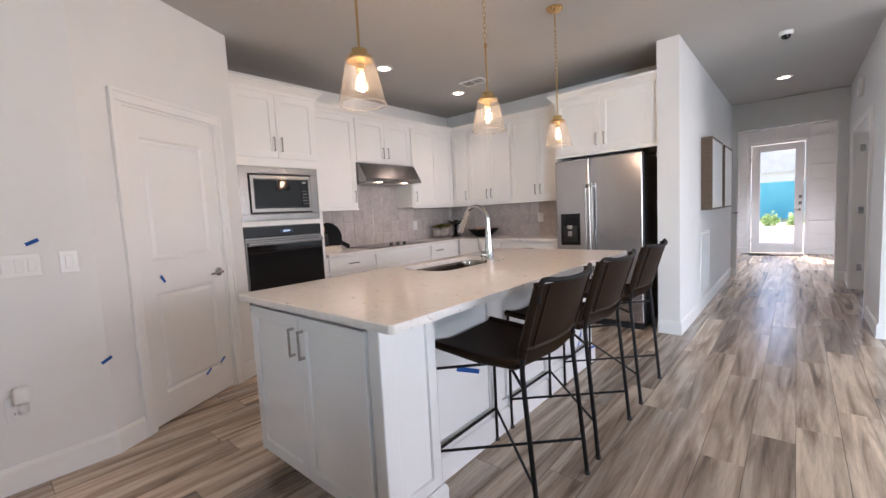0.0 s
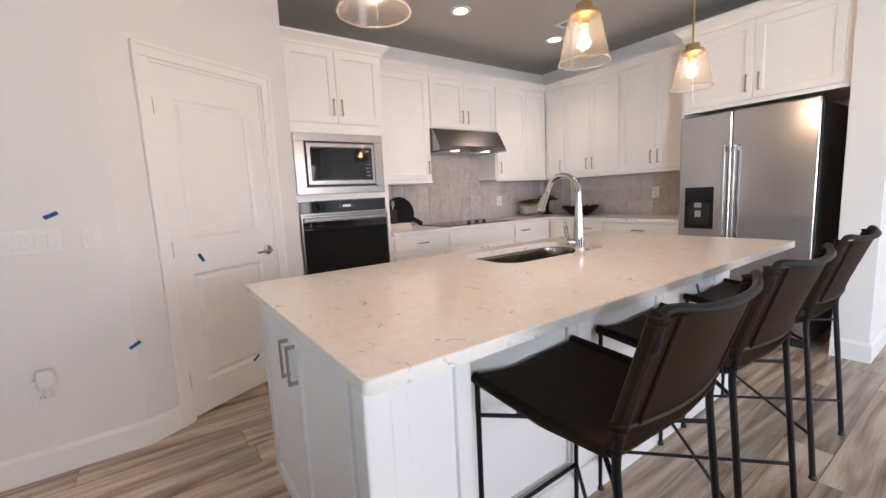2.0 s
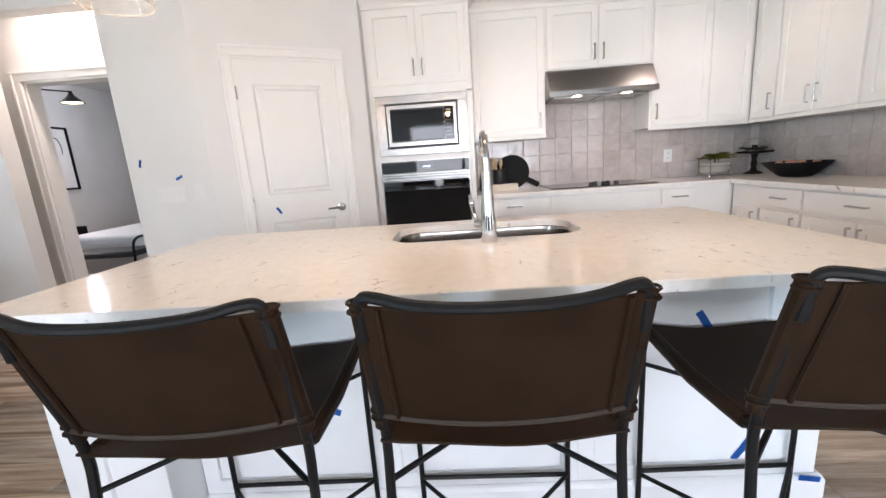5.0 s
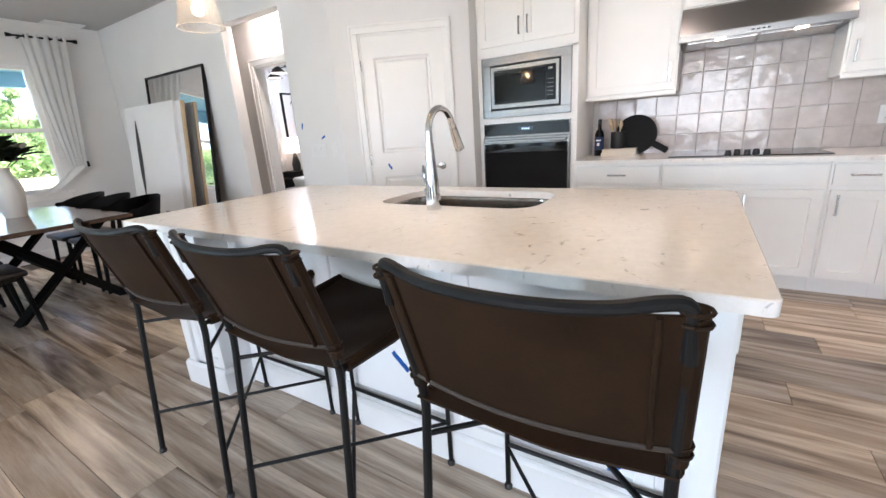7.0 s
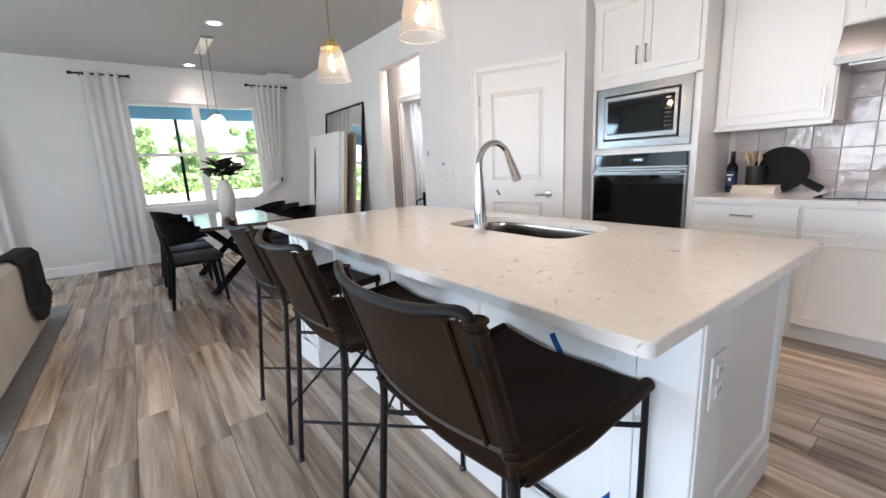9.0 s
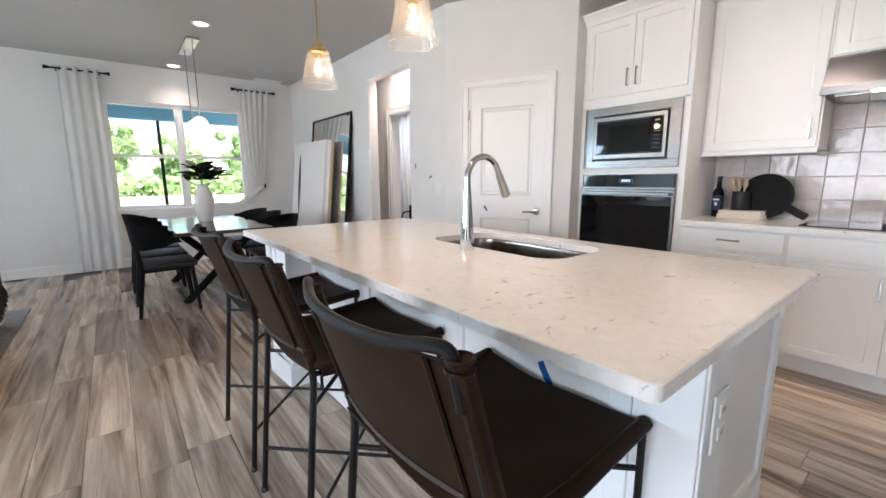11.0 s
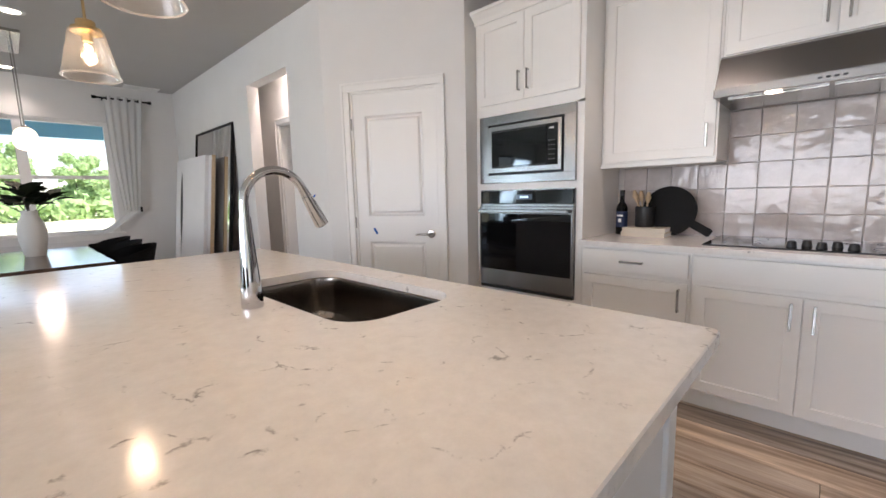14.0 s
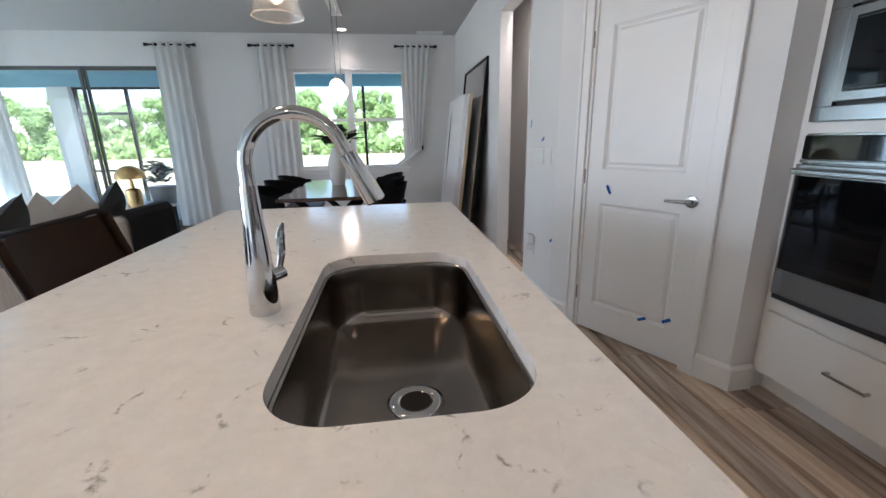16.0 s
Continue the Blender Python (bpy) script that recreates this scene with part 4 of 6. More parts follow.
def bar_stool():
    """Local origin between the feet; the sitter faces -x."""
    s = thing("bar_stool", pose(0, 0, 0), "brown leather sling bar stool with black metal frame", "bar stool", "stools along the island")
    r = 0.0085
    hw, xb, xf = 0.243, 0.255, -0.255
    top, zs_f, zs_b = 1.015, 0.686, 0.684
    xk = 0.195
    knee, tip = (xk, zs_b - 0.01), (0.292, top)
    for sy in (-1, 1):
        part("rear_leg", tube(bmesh.new(), fillet([(xb, sy * hw, 0.008), (knee[0], sy * hw * 0.97, knee[1]), (tip[0] - 0.018, sy * hw * 0.98, top - 0.05)], 0.05), 0.0105, 10), M["blackmetal"], s, smooth=True)
        part("front_leg", tube(bmesh.new(), [(xf, sy * hw, 0.008), (xf, sy * hw, zs_f)], r, 10), M["blackmetal"], s, smooth=True)
        for x in (xb, xf):
            part("foot", lathe(bmesh.new(), [(0.001, 0), (0.014, 0), (0.0145, 0.01), (0.010, 0.018), (0.001, 0.018)], 12, (x, sy * hw, 0)), M["black"], s)
        part("side_rail", tube(bmesh.new(), [(xf, sy * hw, zs_f - 0.005), (xk, sy * hw * 0.97, zs_b - 0.015)], r, 8), M["blackmetal"], s, smooth=True)
        # two crossed stretchers, one pair under the seat and one pair near the floor
        for nm, z in (("upper_stretcher", 0.578), ("lower_stretcher", 0.180)):
            part(nm, tube(bmesh.new(), [(xf, sy * hw, z + 0.006 * sy), (xb - 0.06 * z / zs_b, -sy * hw * 0.98, z + 0.006 * sy)], 0.0068, 8), M["blackmetal"], s, smooth=True)
    part("foot_rail", tube(bmesh.new(), [(xf, -hw, 0.185), (xf, hw, 0.185)], 0.0075, 8), M["blackmetal"], s, smooth=True)
    # top bar: dips back between the two uprights
    pts = [(tip[0] - 0.018, -hw * 0.98, top - 0.085), (tip[0], -hw * 0.965, top + 0.004), (tip[0] + 0.016, -hw * 0.80, top + 0.002)]
    pts += [(tip[0] - 0.002 + 0.052 * math.cos(a), hw * 0.8 * math.sin(a), top + 0.002 - 0.012 * math.cos(a)) for a in np.linspace(-1.0, 1.0, 9)]
    pts += [(tip[0] + 0.016, hw * 0.80, top + 0.002), (tip[0], hw * 0.965, top + 0.004), (tip[0] - 0.018, hw * 0.98, top - 0.085)]
    part("top_bar", tube(bmesh.new(), fillet(pts, 0.035), 0.0105, 10), M["blackmetal"], s, smooth=True)

    def sheet(rows, thick):
        bm = bmesh.new()
        vs = [[bm.verts.new(p) for p in row] for row in rows]
        for a, b in zip(vs, vs[1:]):
            for i in range(len(a) - 1):
                bm.faces.new((a[i], a[i + 1], b[i + 1], b[i]))
        bmesh.ops.recalc_face_normals(bm, faces=bm.faces[:])
        bmesh.ops.solidify(bm, geom=bm.faces[:], thickness=thick)
        return bm
    # seat sling, sagging across and drooping to the rear
    rows = []
    for i in range(11):
        u = i / 10
        x = xf - 0.012 + u * (xk - xf + 0.03)
        z = zs_f + 0.012 + (zs_b - 0.005 - zs_f) * u - 0.022 * math.sin(math.pi * u)
        rows.append([(x, hw * 1.01 * v, z - 0.020 * (1 - v * v) + 0.003 * math.sin(5 * v + i)) for v in np.linspace(-1, 1, 13)])
    rows.insert(0, [(p[0] - 0.004, p[1], p[2] - 0.030) for p in rows[0]])
    part("seat_sling", sheet(rows, 0.005), M["leather"], s, smooth=True)
    for sy in (-1, 1):
        part("seat_sleeve", tube(bmesh.new(), [(xf - 0.014, sy * hw * 0.99, zs_f + 0.004), (0, sy * hw * 0.985, (zs_f + zs_b) / 2 - 0.018), (xk - 0.02, sy * hw * 0.97, zs_b - 0.012)], [0.017, 0.019, 0.017], 10), M["leather"], s, smooth=True)
    # back sling between the uprights, bowed to the rear
    rows = []
    z0, z1 = zs_b + 0.066, top - 0.014
    for j in range(9):
        t = j / 8
        z, x = z0 + (z1 - z0) * t, knee[0] + (tip[0] - knee[0]) * (0.13 + 0.78 * t)
        rows.append([(x + 0.010 + (0.030 + 0.014 * t) * (1 - v * v), hw * (0.99 + 0.01 * t) * v, z - (0.006 if j == 0 else 0) * (1 - v * v)) for v in np.linspace(-1, 1, 13)])
    part("back_sling", sheet(rows, 0.005), M["leather"], s, smooth=True)
    part("sling_hem", tube(bmesh.new(), [(p[0], p[1], p[2] - 0.002) for p in rows[0]], 0.006, 6), M["suede"], s, smooth=True)
    for sy in (-1, 1):
        col = [(r_[0][0] - 0.012, sy * hw * 0.985, r_[0][2]) for r_ in rows]
        part("back_sleeve", tube(bmesh.new(), [(col[0][0] - 0.004, col[0][1], col[0][2] - 0.035)] + col, 0.0165, 10), M["leather"], s, smooth=True)
        for q in (col[0], col[-1]):
            bm = bmesh.new()
            for dz in (-0.012, 0.004):
                tube(bm, [(q[0] + 0.0185 * math.cos(a), q[1] + 0.0185 * math.sin(a), q[2] + dz) for a in np.linspace(0, 2 * math.pi, 13)], 0.0030, 6)
            part("lacing", bm, M["leather"], s, smooth=True)
        e = 1 if sy < 0 else 11
        part("stitched_strap", tube(bmesh.new(), [(r_[e][0] + 0.003, r_[e][1], r_[e][2]) for r_ in rows], 0.005, 6), M["leather"], s, smooth=True)
    return s


STOOL = bar_stool()
for k, (y, turn) in enumerate(((1.592, 0.5), (2.232, -0.8), (2.957, 0.3))):
    if k:
        copy_thing(STOOL, pose(-0.982, y, 0, 0, 0, turn))
STOOL.matrix_world = pose(-0.982, 1.592, 0, 0, 0, 0.5)

# ---- pendants and ceiling fixtures ----


def pendant():
    p = thing("pendant_lamp", pose(0, 0, 0), "brass pendant lamp with clear glass shade, lit", "pendant lamp", "pendants over the island")
    part("canopy", lathe(bmesh.new(), [(0.001, H - 0.001), (0.062, H - 0.001), (0.062, H - 0.012), (0.050, H - 0.024), (0.012, H - 0.028), (0.001, H - 0.028)], 24), M["brass"], p, smooth=True)
    part("upper_stem", tube(bmesh.new(), [(0, 0, H - 0.02), (0, 0, H - 0.14)], 0.0055, 8), M["brass"], p)
    z, k = H - 0.14, 0
    bm = bmesh.new()
    while z > 2.27:
        a = [(0.009 * math.cos(t) * (k % 2), 0.009 * math.cos(t) * (1 - k % 2), z - 0.014 + 0.018 * math.sin(t)) for t in np.linspace(0, 2 * math.pi, 11)]
        tube(bm, a, 0.0022, 5, False)
        z, k = z - 0.029, k + 1
    part("chain", bm, M["brass"], p, "brass link chain", smooth=True)
    part("lower_stem", tube(bmesh.new(), [(0, 0, 2.275), (0, 0, 1.97)], 0.0055, 8), M["brass"], p)
    part("socket_cap", lathe(bmesh.new(), [(0.001, 1.988), (0.032, 1.988), (0.034, 1.982), (0.034, 1.962), (0.052, 1.958), (0.054, 1.940), (0.020, 1.938), (0.019, 1.905), (0.001, 1.905)], 24), M["brass"], p, smooth=True)
    g = part("glass_shade", lathe(bmesh.new(), [(0.050, 1.952), (0.062, 1.946), (0.080, 1.86), (0.101, 1.764), (0.103, 1.762), (0.099, 1.762), (0.078, 1.86), (0.060, 1.944), (0.050, 1.950)], 36), M["shade"], p, "clear seeded glass shade", smooth=True)
    g.visible_shadow = False
    part("shade_rim", tube(bmesh.new(), [(0.101 * math.cos(a), 0.101 * math.sin(a), 1.763) for a in np.linspace(0, 2 * math.pi, 37)], 0.0032, 6), M["rim"], g, smooth=True).visible_shadow = False
    b = part("bulb_glass", lathe(bmesh.new(), [(0.013, 1.905), (0.014, 1.897), (0.026, 1.870), (0.030, 1.846), (0.024, 1.822), (0.010, 1.809), (0.001, 1.807)], 20), M["shade"], p, smooth=True)
    b.visible_shadow = False
    part("filament", tube(bmesh.new(), [(0.007 * math.cos(t), 0.007 * math.sin(t), 1.890 - 0.0085 * t / 2) for t in np.linspace(0, 15, 30)], 0.0062, 6), M["bulb"], p, "glowing filament").visible_shadow = False
    return p


PEND = pendant()
for k, y in enumerate((1.165, 2.115, 3.065)):
    if k:
        copy_thing(PEND, pose(-1.40, y, 0, 0, 0, 40 * k))
    lamp("pendant_light", "POINT", pose(-1.40, y, 1.85), 2.0, AMBER, 0.03)
PEND.matrix_world = pose(-1.40, 1.165, 0)


def can_light(x, y):
    c = thing("recessed_light", pose(x, y, H), "white recessed ceiling downlight, lit", "downlight", "recessed downlights")
    part("trim_ring", lathe(bmesh.new(), [(0.060, -0.003), (0.064, -0.008), (0.088, -0.006), (0.092, -0.0005)], 28), M["plastic"], c, smooth=True)
    part("lens", lathe(bmesh.new(), [(0.063, -0.004), (0.001, -0.004)], 28), M["canlight"], c, "glowing lens")
    # the foyer's lamp (y = 10.2), far stronger and cool, stands in for daylight
    lamp("downlight", "SPOT", pose(x, y, H - 0.012), {10.2: 150.0, -0.62: 26.0}.get(y, 9.0), (0.72, 0.88, 1.0) if y > 9 else WARM, 0.06, spread=150 if y == -0.62 else 112, blend=0.9)


for x, y in CANS:
    can_light(x, y)


def ceiling_vent(x, y, w, d, turn=0, label="white ceiling air vent with slats"):
    v = thing("ceiling_vent", pose(x, y, H - 0.001, 0, 0, turn), label, "air vent")
    part("backing", boxes((-w / 2, w / 2, -d / 2, d / 2, -0.004, 0.0)), M["black"], v)
    part("vent_frame", boxes((-w / 2 - 0.02, w / 2 + 0.02, -d / 2 - 0.02, -d / 2, -0.012, 0), (-w / 2 - 0.02, w / 2 + 0.02, d / 2, d / 2 + 0.02, -0.012, 0), (-w / 2 - 0.02, -w / 2, -d / 2, d / 2, -0.012, 0), (w / 2, w / 2 + 0.02, -d / 2, d / 2, -0.012, 0), (-0.008, 0.008, -d / 2, d / 2, -0.012, 0)), M["plastic"], v)
    k = max(4, int(d / 0.022))
    for i in range(k):
        part("slat", boxes((-w / 2, w / 2, -0.0055, 0.0055, -0.001, 0.001)), M["plastic"], v, m=pose(0, -d / 2 + (i + 0.5) * d / k, -0.008, 35, 0, 0))


ceiling_vent(-2.84, 3.98, 0.26, 0.14)
ceiling_vent(-2.53, -3.56, 0.36, 0.14)
sd = thing("ceiling_sensor", pose(-0.09, 5.1, H), "small white dome sensor on the hall ceiling", "sensor")
part("base", lathe(bmesh.new(), [(0.001, -0.001), (0.055, -0.001), (0.055, -0.025), (0.045, -0.035), (0.001, -0.035)], 20), M["plastic"], sd, smooth=True)
part("dome", lathe(bmesh.new(), [(0.038, -0.034), (0.034, -0.055), (0.018, -0.068), (0.001, -0.071)], 20), M["blackglass"], sd, smooth=True)

# ---- things on the kitchen worktop ----
Z = 0.9275
bo = thing("wine_bottle", pose(-4.03, 2.43, Z), "dark glass wine bottle with a navy label", "bottle")
part("bottle_glass", lathe(bmesh.new(), [(0.001, 0), (0.036, 0), (0.0375, 0.006), (0.0375, 0.18), (0.030, 0.205), (0.016, 0.225), (0.0145, 0.29), (0.016, 0.295), (0.015, 0.305), (0.001, 0.305)], 24), M["blackglass"], bo, smooth=True)
part("label", lathe(bmesh.new(), [(0.0379, 0.05), (0.0379, 0.16)], 24), plain("navy_label", (0.015, 0.03, 0.09), 0.5), bo, "navy paper label")
part("label_lines", boxes((0.036, 0.0395, -0.020, 0.020, 0.125, 0.137), (0.036, 0.0395, -0.010, 0.010, 0.085, 0.11)), M["plastic"], bo)
part("capsule", lathe(bmesh.new(), [(0.0150, 0.245), (0.0153, 0.29), (0.0165, 0.296), (0.0158, 0.3055), (0.001, 0.3065)], 20), M["black"], bo, smooth=True)
for k, (z, w) in enumerate(((0.0, 0.135), (0.029, 0.13))):
    b = thing("book", pose(-3.99, 2.61, Z + z, 0, 0, -3 + 4 * k), "closed book with a cream cover in a stack", "book", "stacked books")
    part("cover", boxes((-0.09, 0.09, -w, w, 0, 0.003), (-0.09, 0.09, -w, w, 0.025, 0.028), (0.087, 0.09, -w, w, 0.003, 0.025)), plain("cream_cover", (0.66, 0.58, 0.48), 0.6), b)
    part("pages", boxes((-0.086, 0.085, -w + 0.004, w - 0.004, 0.003, 0.025)), M["canvas"], b)
cr = thing("utensil_crock", pose(-4.02, 2.585, Z + 0.058), "black crock holding wooden spoons", "crock")
part("pot", lathe(bmesh.new(), [(0.001, 0), (0.056, 0), (0.060, 0.01), (0.060, 0.135), (0.056, 0.137), (0.052, 0.133), (0.052, 0.02), (0.001, 0.02)], 24), M["black"], cr, smooth=True)
for dx, dy, h in ((-0.01, -0.02, 0.20), (0.02, -0.035, 0.205), (0.0, 0.01, 0.19), (-0.02, -0.04, 0.185)):
    bm = tube(bmesh.new(), [(dx * 0.3, dy * 0.3, 0.02), (dx * 1.4, dy * 1.4, h - 0.02)], 0.006, 8)
    tube(bm, [(dx * 1.4, dy * 1.4, h - 0.03), (dx * 1.6, dy * 1.6, h), (dx * 1.8, dy * 1.8, h + 0.04)], [0.008, 0.019, 0.010], 10)
    part("wooden_spoon", bm, M["palewood"], cr, smooth=True)
cb = thing("cutting_board", pose(-4.075, 2.715, Z + 0.163, 0, -12, 0), "round black cutting board leaning on the tiles", "cutting board")
bm = tube(bmesh.new(), [(-0.009, 0, 0), (0.009, 0, 0)], 0.162, 48)
part("disc", bm, M["blackwood"], cb)
bm = bmesh.new()
box(bm, -0.009, 0.009, -0.026, 0.026, -0.285, -0.15)
bmesh.ops.bevel(bm, geom=bm.edges[:], offset=0.006, segments=2, affect="EDGES")
hb = part("board_handle", bm, M["blackwood"], cb, m=Matrix.Rotation(radians(60), 4, "X"))
pl = thing("wire_planter", pose(-4.0, 4.58, Z), "glazed pot in a wire basket with a small plant", "planter")
part("pot", lathe(bmesh.new(), [(0.001, 0.03), (0.10, 0.03), (0.115, 0.06), (0.115, 0.12), (0.108, 0.125), (0.10, 0.11), (0.001, 0.105)], 28), plain("grey_glaze", (0.42, 0.40, 0.37), 0.3, var=0.15), pl, smooth=True)
bm = bmesh.new()
for z, r in ((0.035, 0.125), (0.095, 0.13)):
    tube(bm, [(r * math.cos(a), r * math.sin(a), z) for a in np.linspace(0, 2 * math.pi, 25)], 0.0035, 6)
for a in (0.8, 2.35, 3.95, 5.5):
    c_, s_ = math.cos(a), math.sin(a)
    tube(bm, fillet([(0.14 * c_, 0.14 * s_, 0), (0.122 * c_, 0.122 * s_, 0.035), (0.13 * c_, 0.13 * s_, 0.16), (0.15 * c_, 0.15 * s_, 0.175)], 0.02), 0.004, 6)
part("wire_basket", bm, M["nickel"], pl, smooth=True)


def leaves(bm, n, base, spread, up, size, rng):
    for _ in range(n):
        a, e = rng.uniform(0, 2 * math.pi), rng.uniform(0.15, 1.0)
        d = Vector((math.cos(a) * spread, math.sin(a) * spread, up * e)).normalized()
        L_ = size * rng.uniform(0.7, 1.2)
        side = d.cross(Vector((0, 0, 1))).normalized()
        up_ = side.cross(d)
        o = Vector(base) + d * rng.uniform(0.0, 0.07)
        spine, left, right = [], [], []
        for t in (0.0, 0.25, 0.5, 0.75, 1.0):
            c_ = o + d * L_ * t - Vector((0, 0, 0.16 * L_ * t * t))
            w_ = L_ * (0.02 + 0.30 * math.sin(math.pi * min(1, 0.08 + 0.92 * t)) ** 0.8)
            spine.append(bm.verts.new(c_))
            left.append(bm.verts.new(c_ + side * w_ + up_ * w_ * 0.28))
            right.append(bm.verts.new(c_ - side * w_ + up_ * w_ * 0.28))
        for k in range(4):
            bm.faces.new((spine[k], left[k], left[k + 1], spine[k + 1]))
            bm.faces.new((spine[k], spine[k + 1], right[k + 1], right[k]))
    return bm


rng = random.Random(4)
part("plant", leaves(bmesh.new(), 16, (0, 0, 0.15), 1.0, 0.6, 0.15, rng), leaf_material("houseplant_leaf", (0.10, 0.13, 0.02), (0.28, 0.22, 0.05)), pl, "yellow-green leaves")
part("plant_stem", tube(bmesh.new(), [(0, 0, 0.10), (0.005, 0, 0.17)], 0.006, 6), M["bark"], pl)
ck = thing("cake_stand", pose(-3.99, 4.93, Z), "black pedestal cake stand with a glass dome", "cake stand")
part("pedestal", lathe(bmesh.new(), [(0.001, 0), (0.075, 0), (0.075, 0.008), (0.03, 0.03), (0.018, 0.06), (0.026, 0.09), (0.018, 0.13), (0.03, 0.18), (0.14, 0.19), (0.145, 0.205), (0.001, 0.205)], 28), M["blackwood"], ck, smooth=True)
part("glass_dome", lathe(bmesh.new(), [(0.10, 0.206), (0.10, 0.25), (0.08, 0.30), (0.03, 0.325), (0.008, 0.33), (0.012, 0.35), (0.001, 0.36)], 28), M["glass"], ck, smooth=True)
part("moss_filling", leaves(bmesh.new(), 40, (0, 0, 0.21), 1.0, 0.5, 0.07, rng), M["darkleaf"], ck)
bw = thing("fruit_bowl", pose(-3.42, 4.86, Z), "wide black wooden bowl with pink fruit", "bowl")
part("bowl", lathe(bmesh.new(), [(0.001, 0), (0.09, 0), (0.12, 0.015), (0.20, 0.085), (0.225, 0.115), (0.215, 0.115), (0.19, 0.085), (0.11, 0.03), (0.001, 0.025)], 32), M["blackwood"], bw, smooth=True)
for i in range(7):
    a, r = i * 0.9, 0.05 + 0.07 * (i % 2)
    part("fruit", lathe(bmesh.new(), [(0.001, -0.033), (0.02, -0.028), (0.034, 0.0), (0.02, 0.028), (0.001, 0.03)], 14, (r * math.cos(a), r * math.sin(a), 0.095)), plain("fruit_skin", (0.45, 0.22, 0.16), 0.5, var=0.3), bw, smooth=True)
for m_ in (pose(-4.189, 4.24, 1.14, 0, 0, 90), pose(-2.62, 5.089, 1.17)):
    outlet_parts(thing("power_outlet", m_, "white double outlet on the tile backsplash", "outlet"), 0.08, 0.12)

# ---- hall and front door ----
for y0, y1 in ((5.50, 6.35), (6.55, 7.35)):
    pc = thing("wall_picture", pose(-0.82, y0, 1.17, 0, 0, 90) @ pose(y1 - y0, 0, 0, 0, 0, 180), "deep pale wood framed picture on the hall wall", "picture", "pair of hall pictures")
    w, h = y1 - y0, 0.82
    part("picture_frame", boxes((0, 0.022, 0.0, 0.11, 0, h), (w - 0.022, w, 0.0, 0.11, 0, h), (0.022, w - 0.022, 0.0, 0.11, 0, 0.022), (0.022, w - 0.022, 0.0, 0.11, h - 0.022, h), bevel=0.002), M["framewood"], pc)
    part("picture_canvas", boxes((0.022, w - 0.022, 0.004, 0.106, 0.022, h - 0.022)), M["canvas"], pc)
ag = thing("return_air_grille", pose(-0.82, 5.45, 0.19, 0, 0, 90) @ pose(0.62, 0, 0, 0, 0, 180), "white slatted return air grille low on the wall", "air vent")
part("grille_frame", boxes((0, 0.03, 0, 0.012, 0, 0.72), (0.59, 0.62, 0, 0.012, 0, 0.72), (0.03, 0.59, 0, 0.012, 0, 0.03), (0.03, 0.59, 0, 0.012, 0.69, 0.72)), M["plastic"], ag)
for i in range(32):
    part("slat", boxes((0.03, 0.59, -0.002, 0.002, -0.009, 0.009)), M["plastic"], ag, m=pose(0, 0.006, 0.04 + i * 0.0208, 35, 0, 0))
hs = thing("light_switch", pose(-0.82, 4.93, 1.15, 0, 0, -90), "white single rocker light switch", "switch")
part("cover_plate", boxes((-0.037, 0.037, -0.0, 0.006, -0.06, 0.06), bevel=0.002), M["plastic"], hs, m=pose(0, 0, 0, 0, 0, 180))
ch = thing("door_chime", pose(0.565, 6.85, 2.38, 0, 0, 90), "white door chime box high on the hall wall", "chime")
part("cover", boxes((-0.10, 0.10, 0, 0.045, 0, 0.20), bevel=0.01), M["plastic"], ch)
D2 = thing("door_2", pose(0.565, 5.95, 0, 0, 0, -90) @ pose(-1.67, 0, 0), "white cased side doorway in the hall", "door", kind="structure")
casing(D2, 1.67, 2.06, 0.135)
for z in (0.3, 1.05, 1.85):
    part("hinge", boxes((0.004, 0.02, 0.05, 0.10, z - 0.045, z + 0.045), bevel=0.003), M["nickel"], D2)
FD = thing("front_door", pose(-0.80, 11.90, 0), "white front door with a full glass pane", "door")
casing(FD, 0.935, 2.46, 0.0)
L0, L1, T1 = 0.012, 0.923, 2.445
fl = part("door_leaf", boxes((L0, 0.165, 0.02, 0.065, 0.02, T1), (L1 - 0.155, L1, 0.02, 0.065, 0.02, T1), (0.165, L1 - 0.155, 0.02, 0.065, 0.02, 0.24), (0.165, L1 - 0.155, 0.02, 0.065, 2.30, T1), bevel=0.003), M["trim"], FD)
part("glass_pane", boxes((0.165, L1 - 0.155, 0.038, 0.046, 0.24, 2.30)), M["pane"], fl, "clear glass pane").visible_shadow = False
for z, nm in ((1.12, "deadbolt"), (1.26, "keypad_lock")):
    part(nm, boxes((0.83, 0.89, -0.004, 0.02, z - 0.035, z + 0.035), bevel=0.008), M["nickel"], fl)
lever(fl, 0.86, 0.98, 0.02)
for z in (0.3, 1.2, 2.15):
    part("hinge", boxes((-0.002, 0.012, 0.008, 0.03, z - 0.05, z + 0.05), bevel=0.003), M["nickel"], FD)
for x0, x1 in ((-1.40, -0.872), (0.207, 0.62)):
    for i in range(9):
        z = 0.137 + i * 0.30
        b = part("shiplap_board", boxes((x0, x1, 11.882, 11.899, z, min(z + 0.288, H - 0.01)), bevel=0.004), M["trim"])
        b.parent = bpy.data.objects["wall_foyer_north"]
mat_ = thing("door_mat", pose(-0.33, 11.62, 0), "black doormat inside the front door", "mat")
part("mat_surface", boxes((-0.46, 0.46, -0.19, 0.19, 0, 0.014), bevel=0.005), M["throw"], mat_)
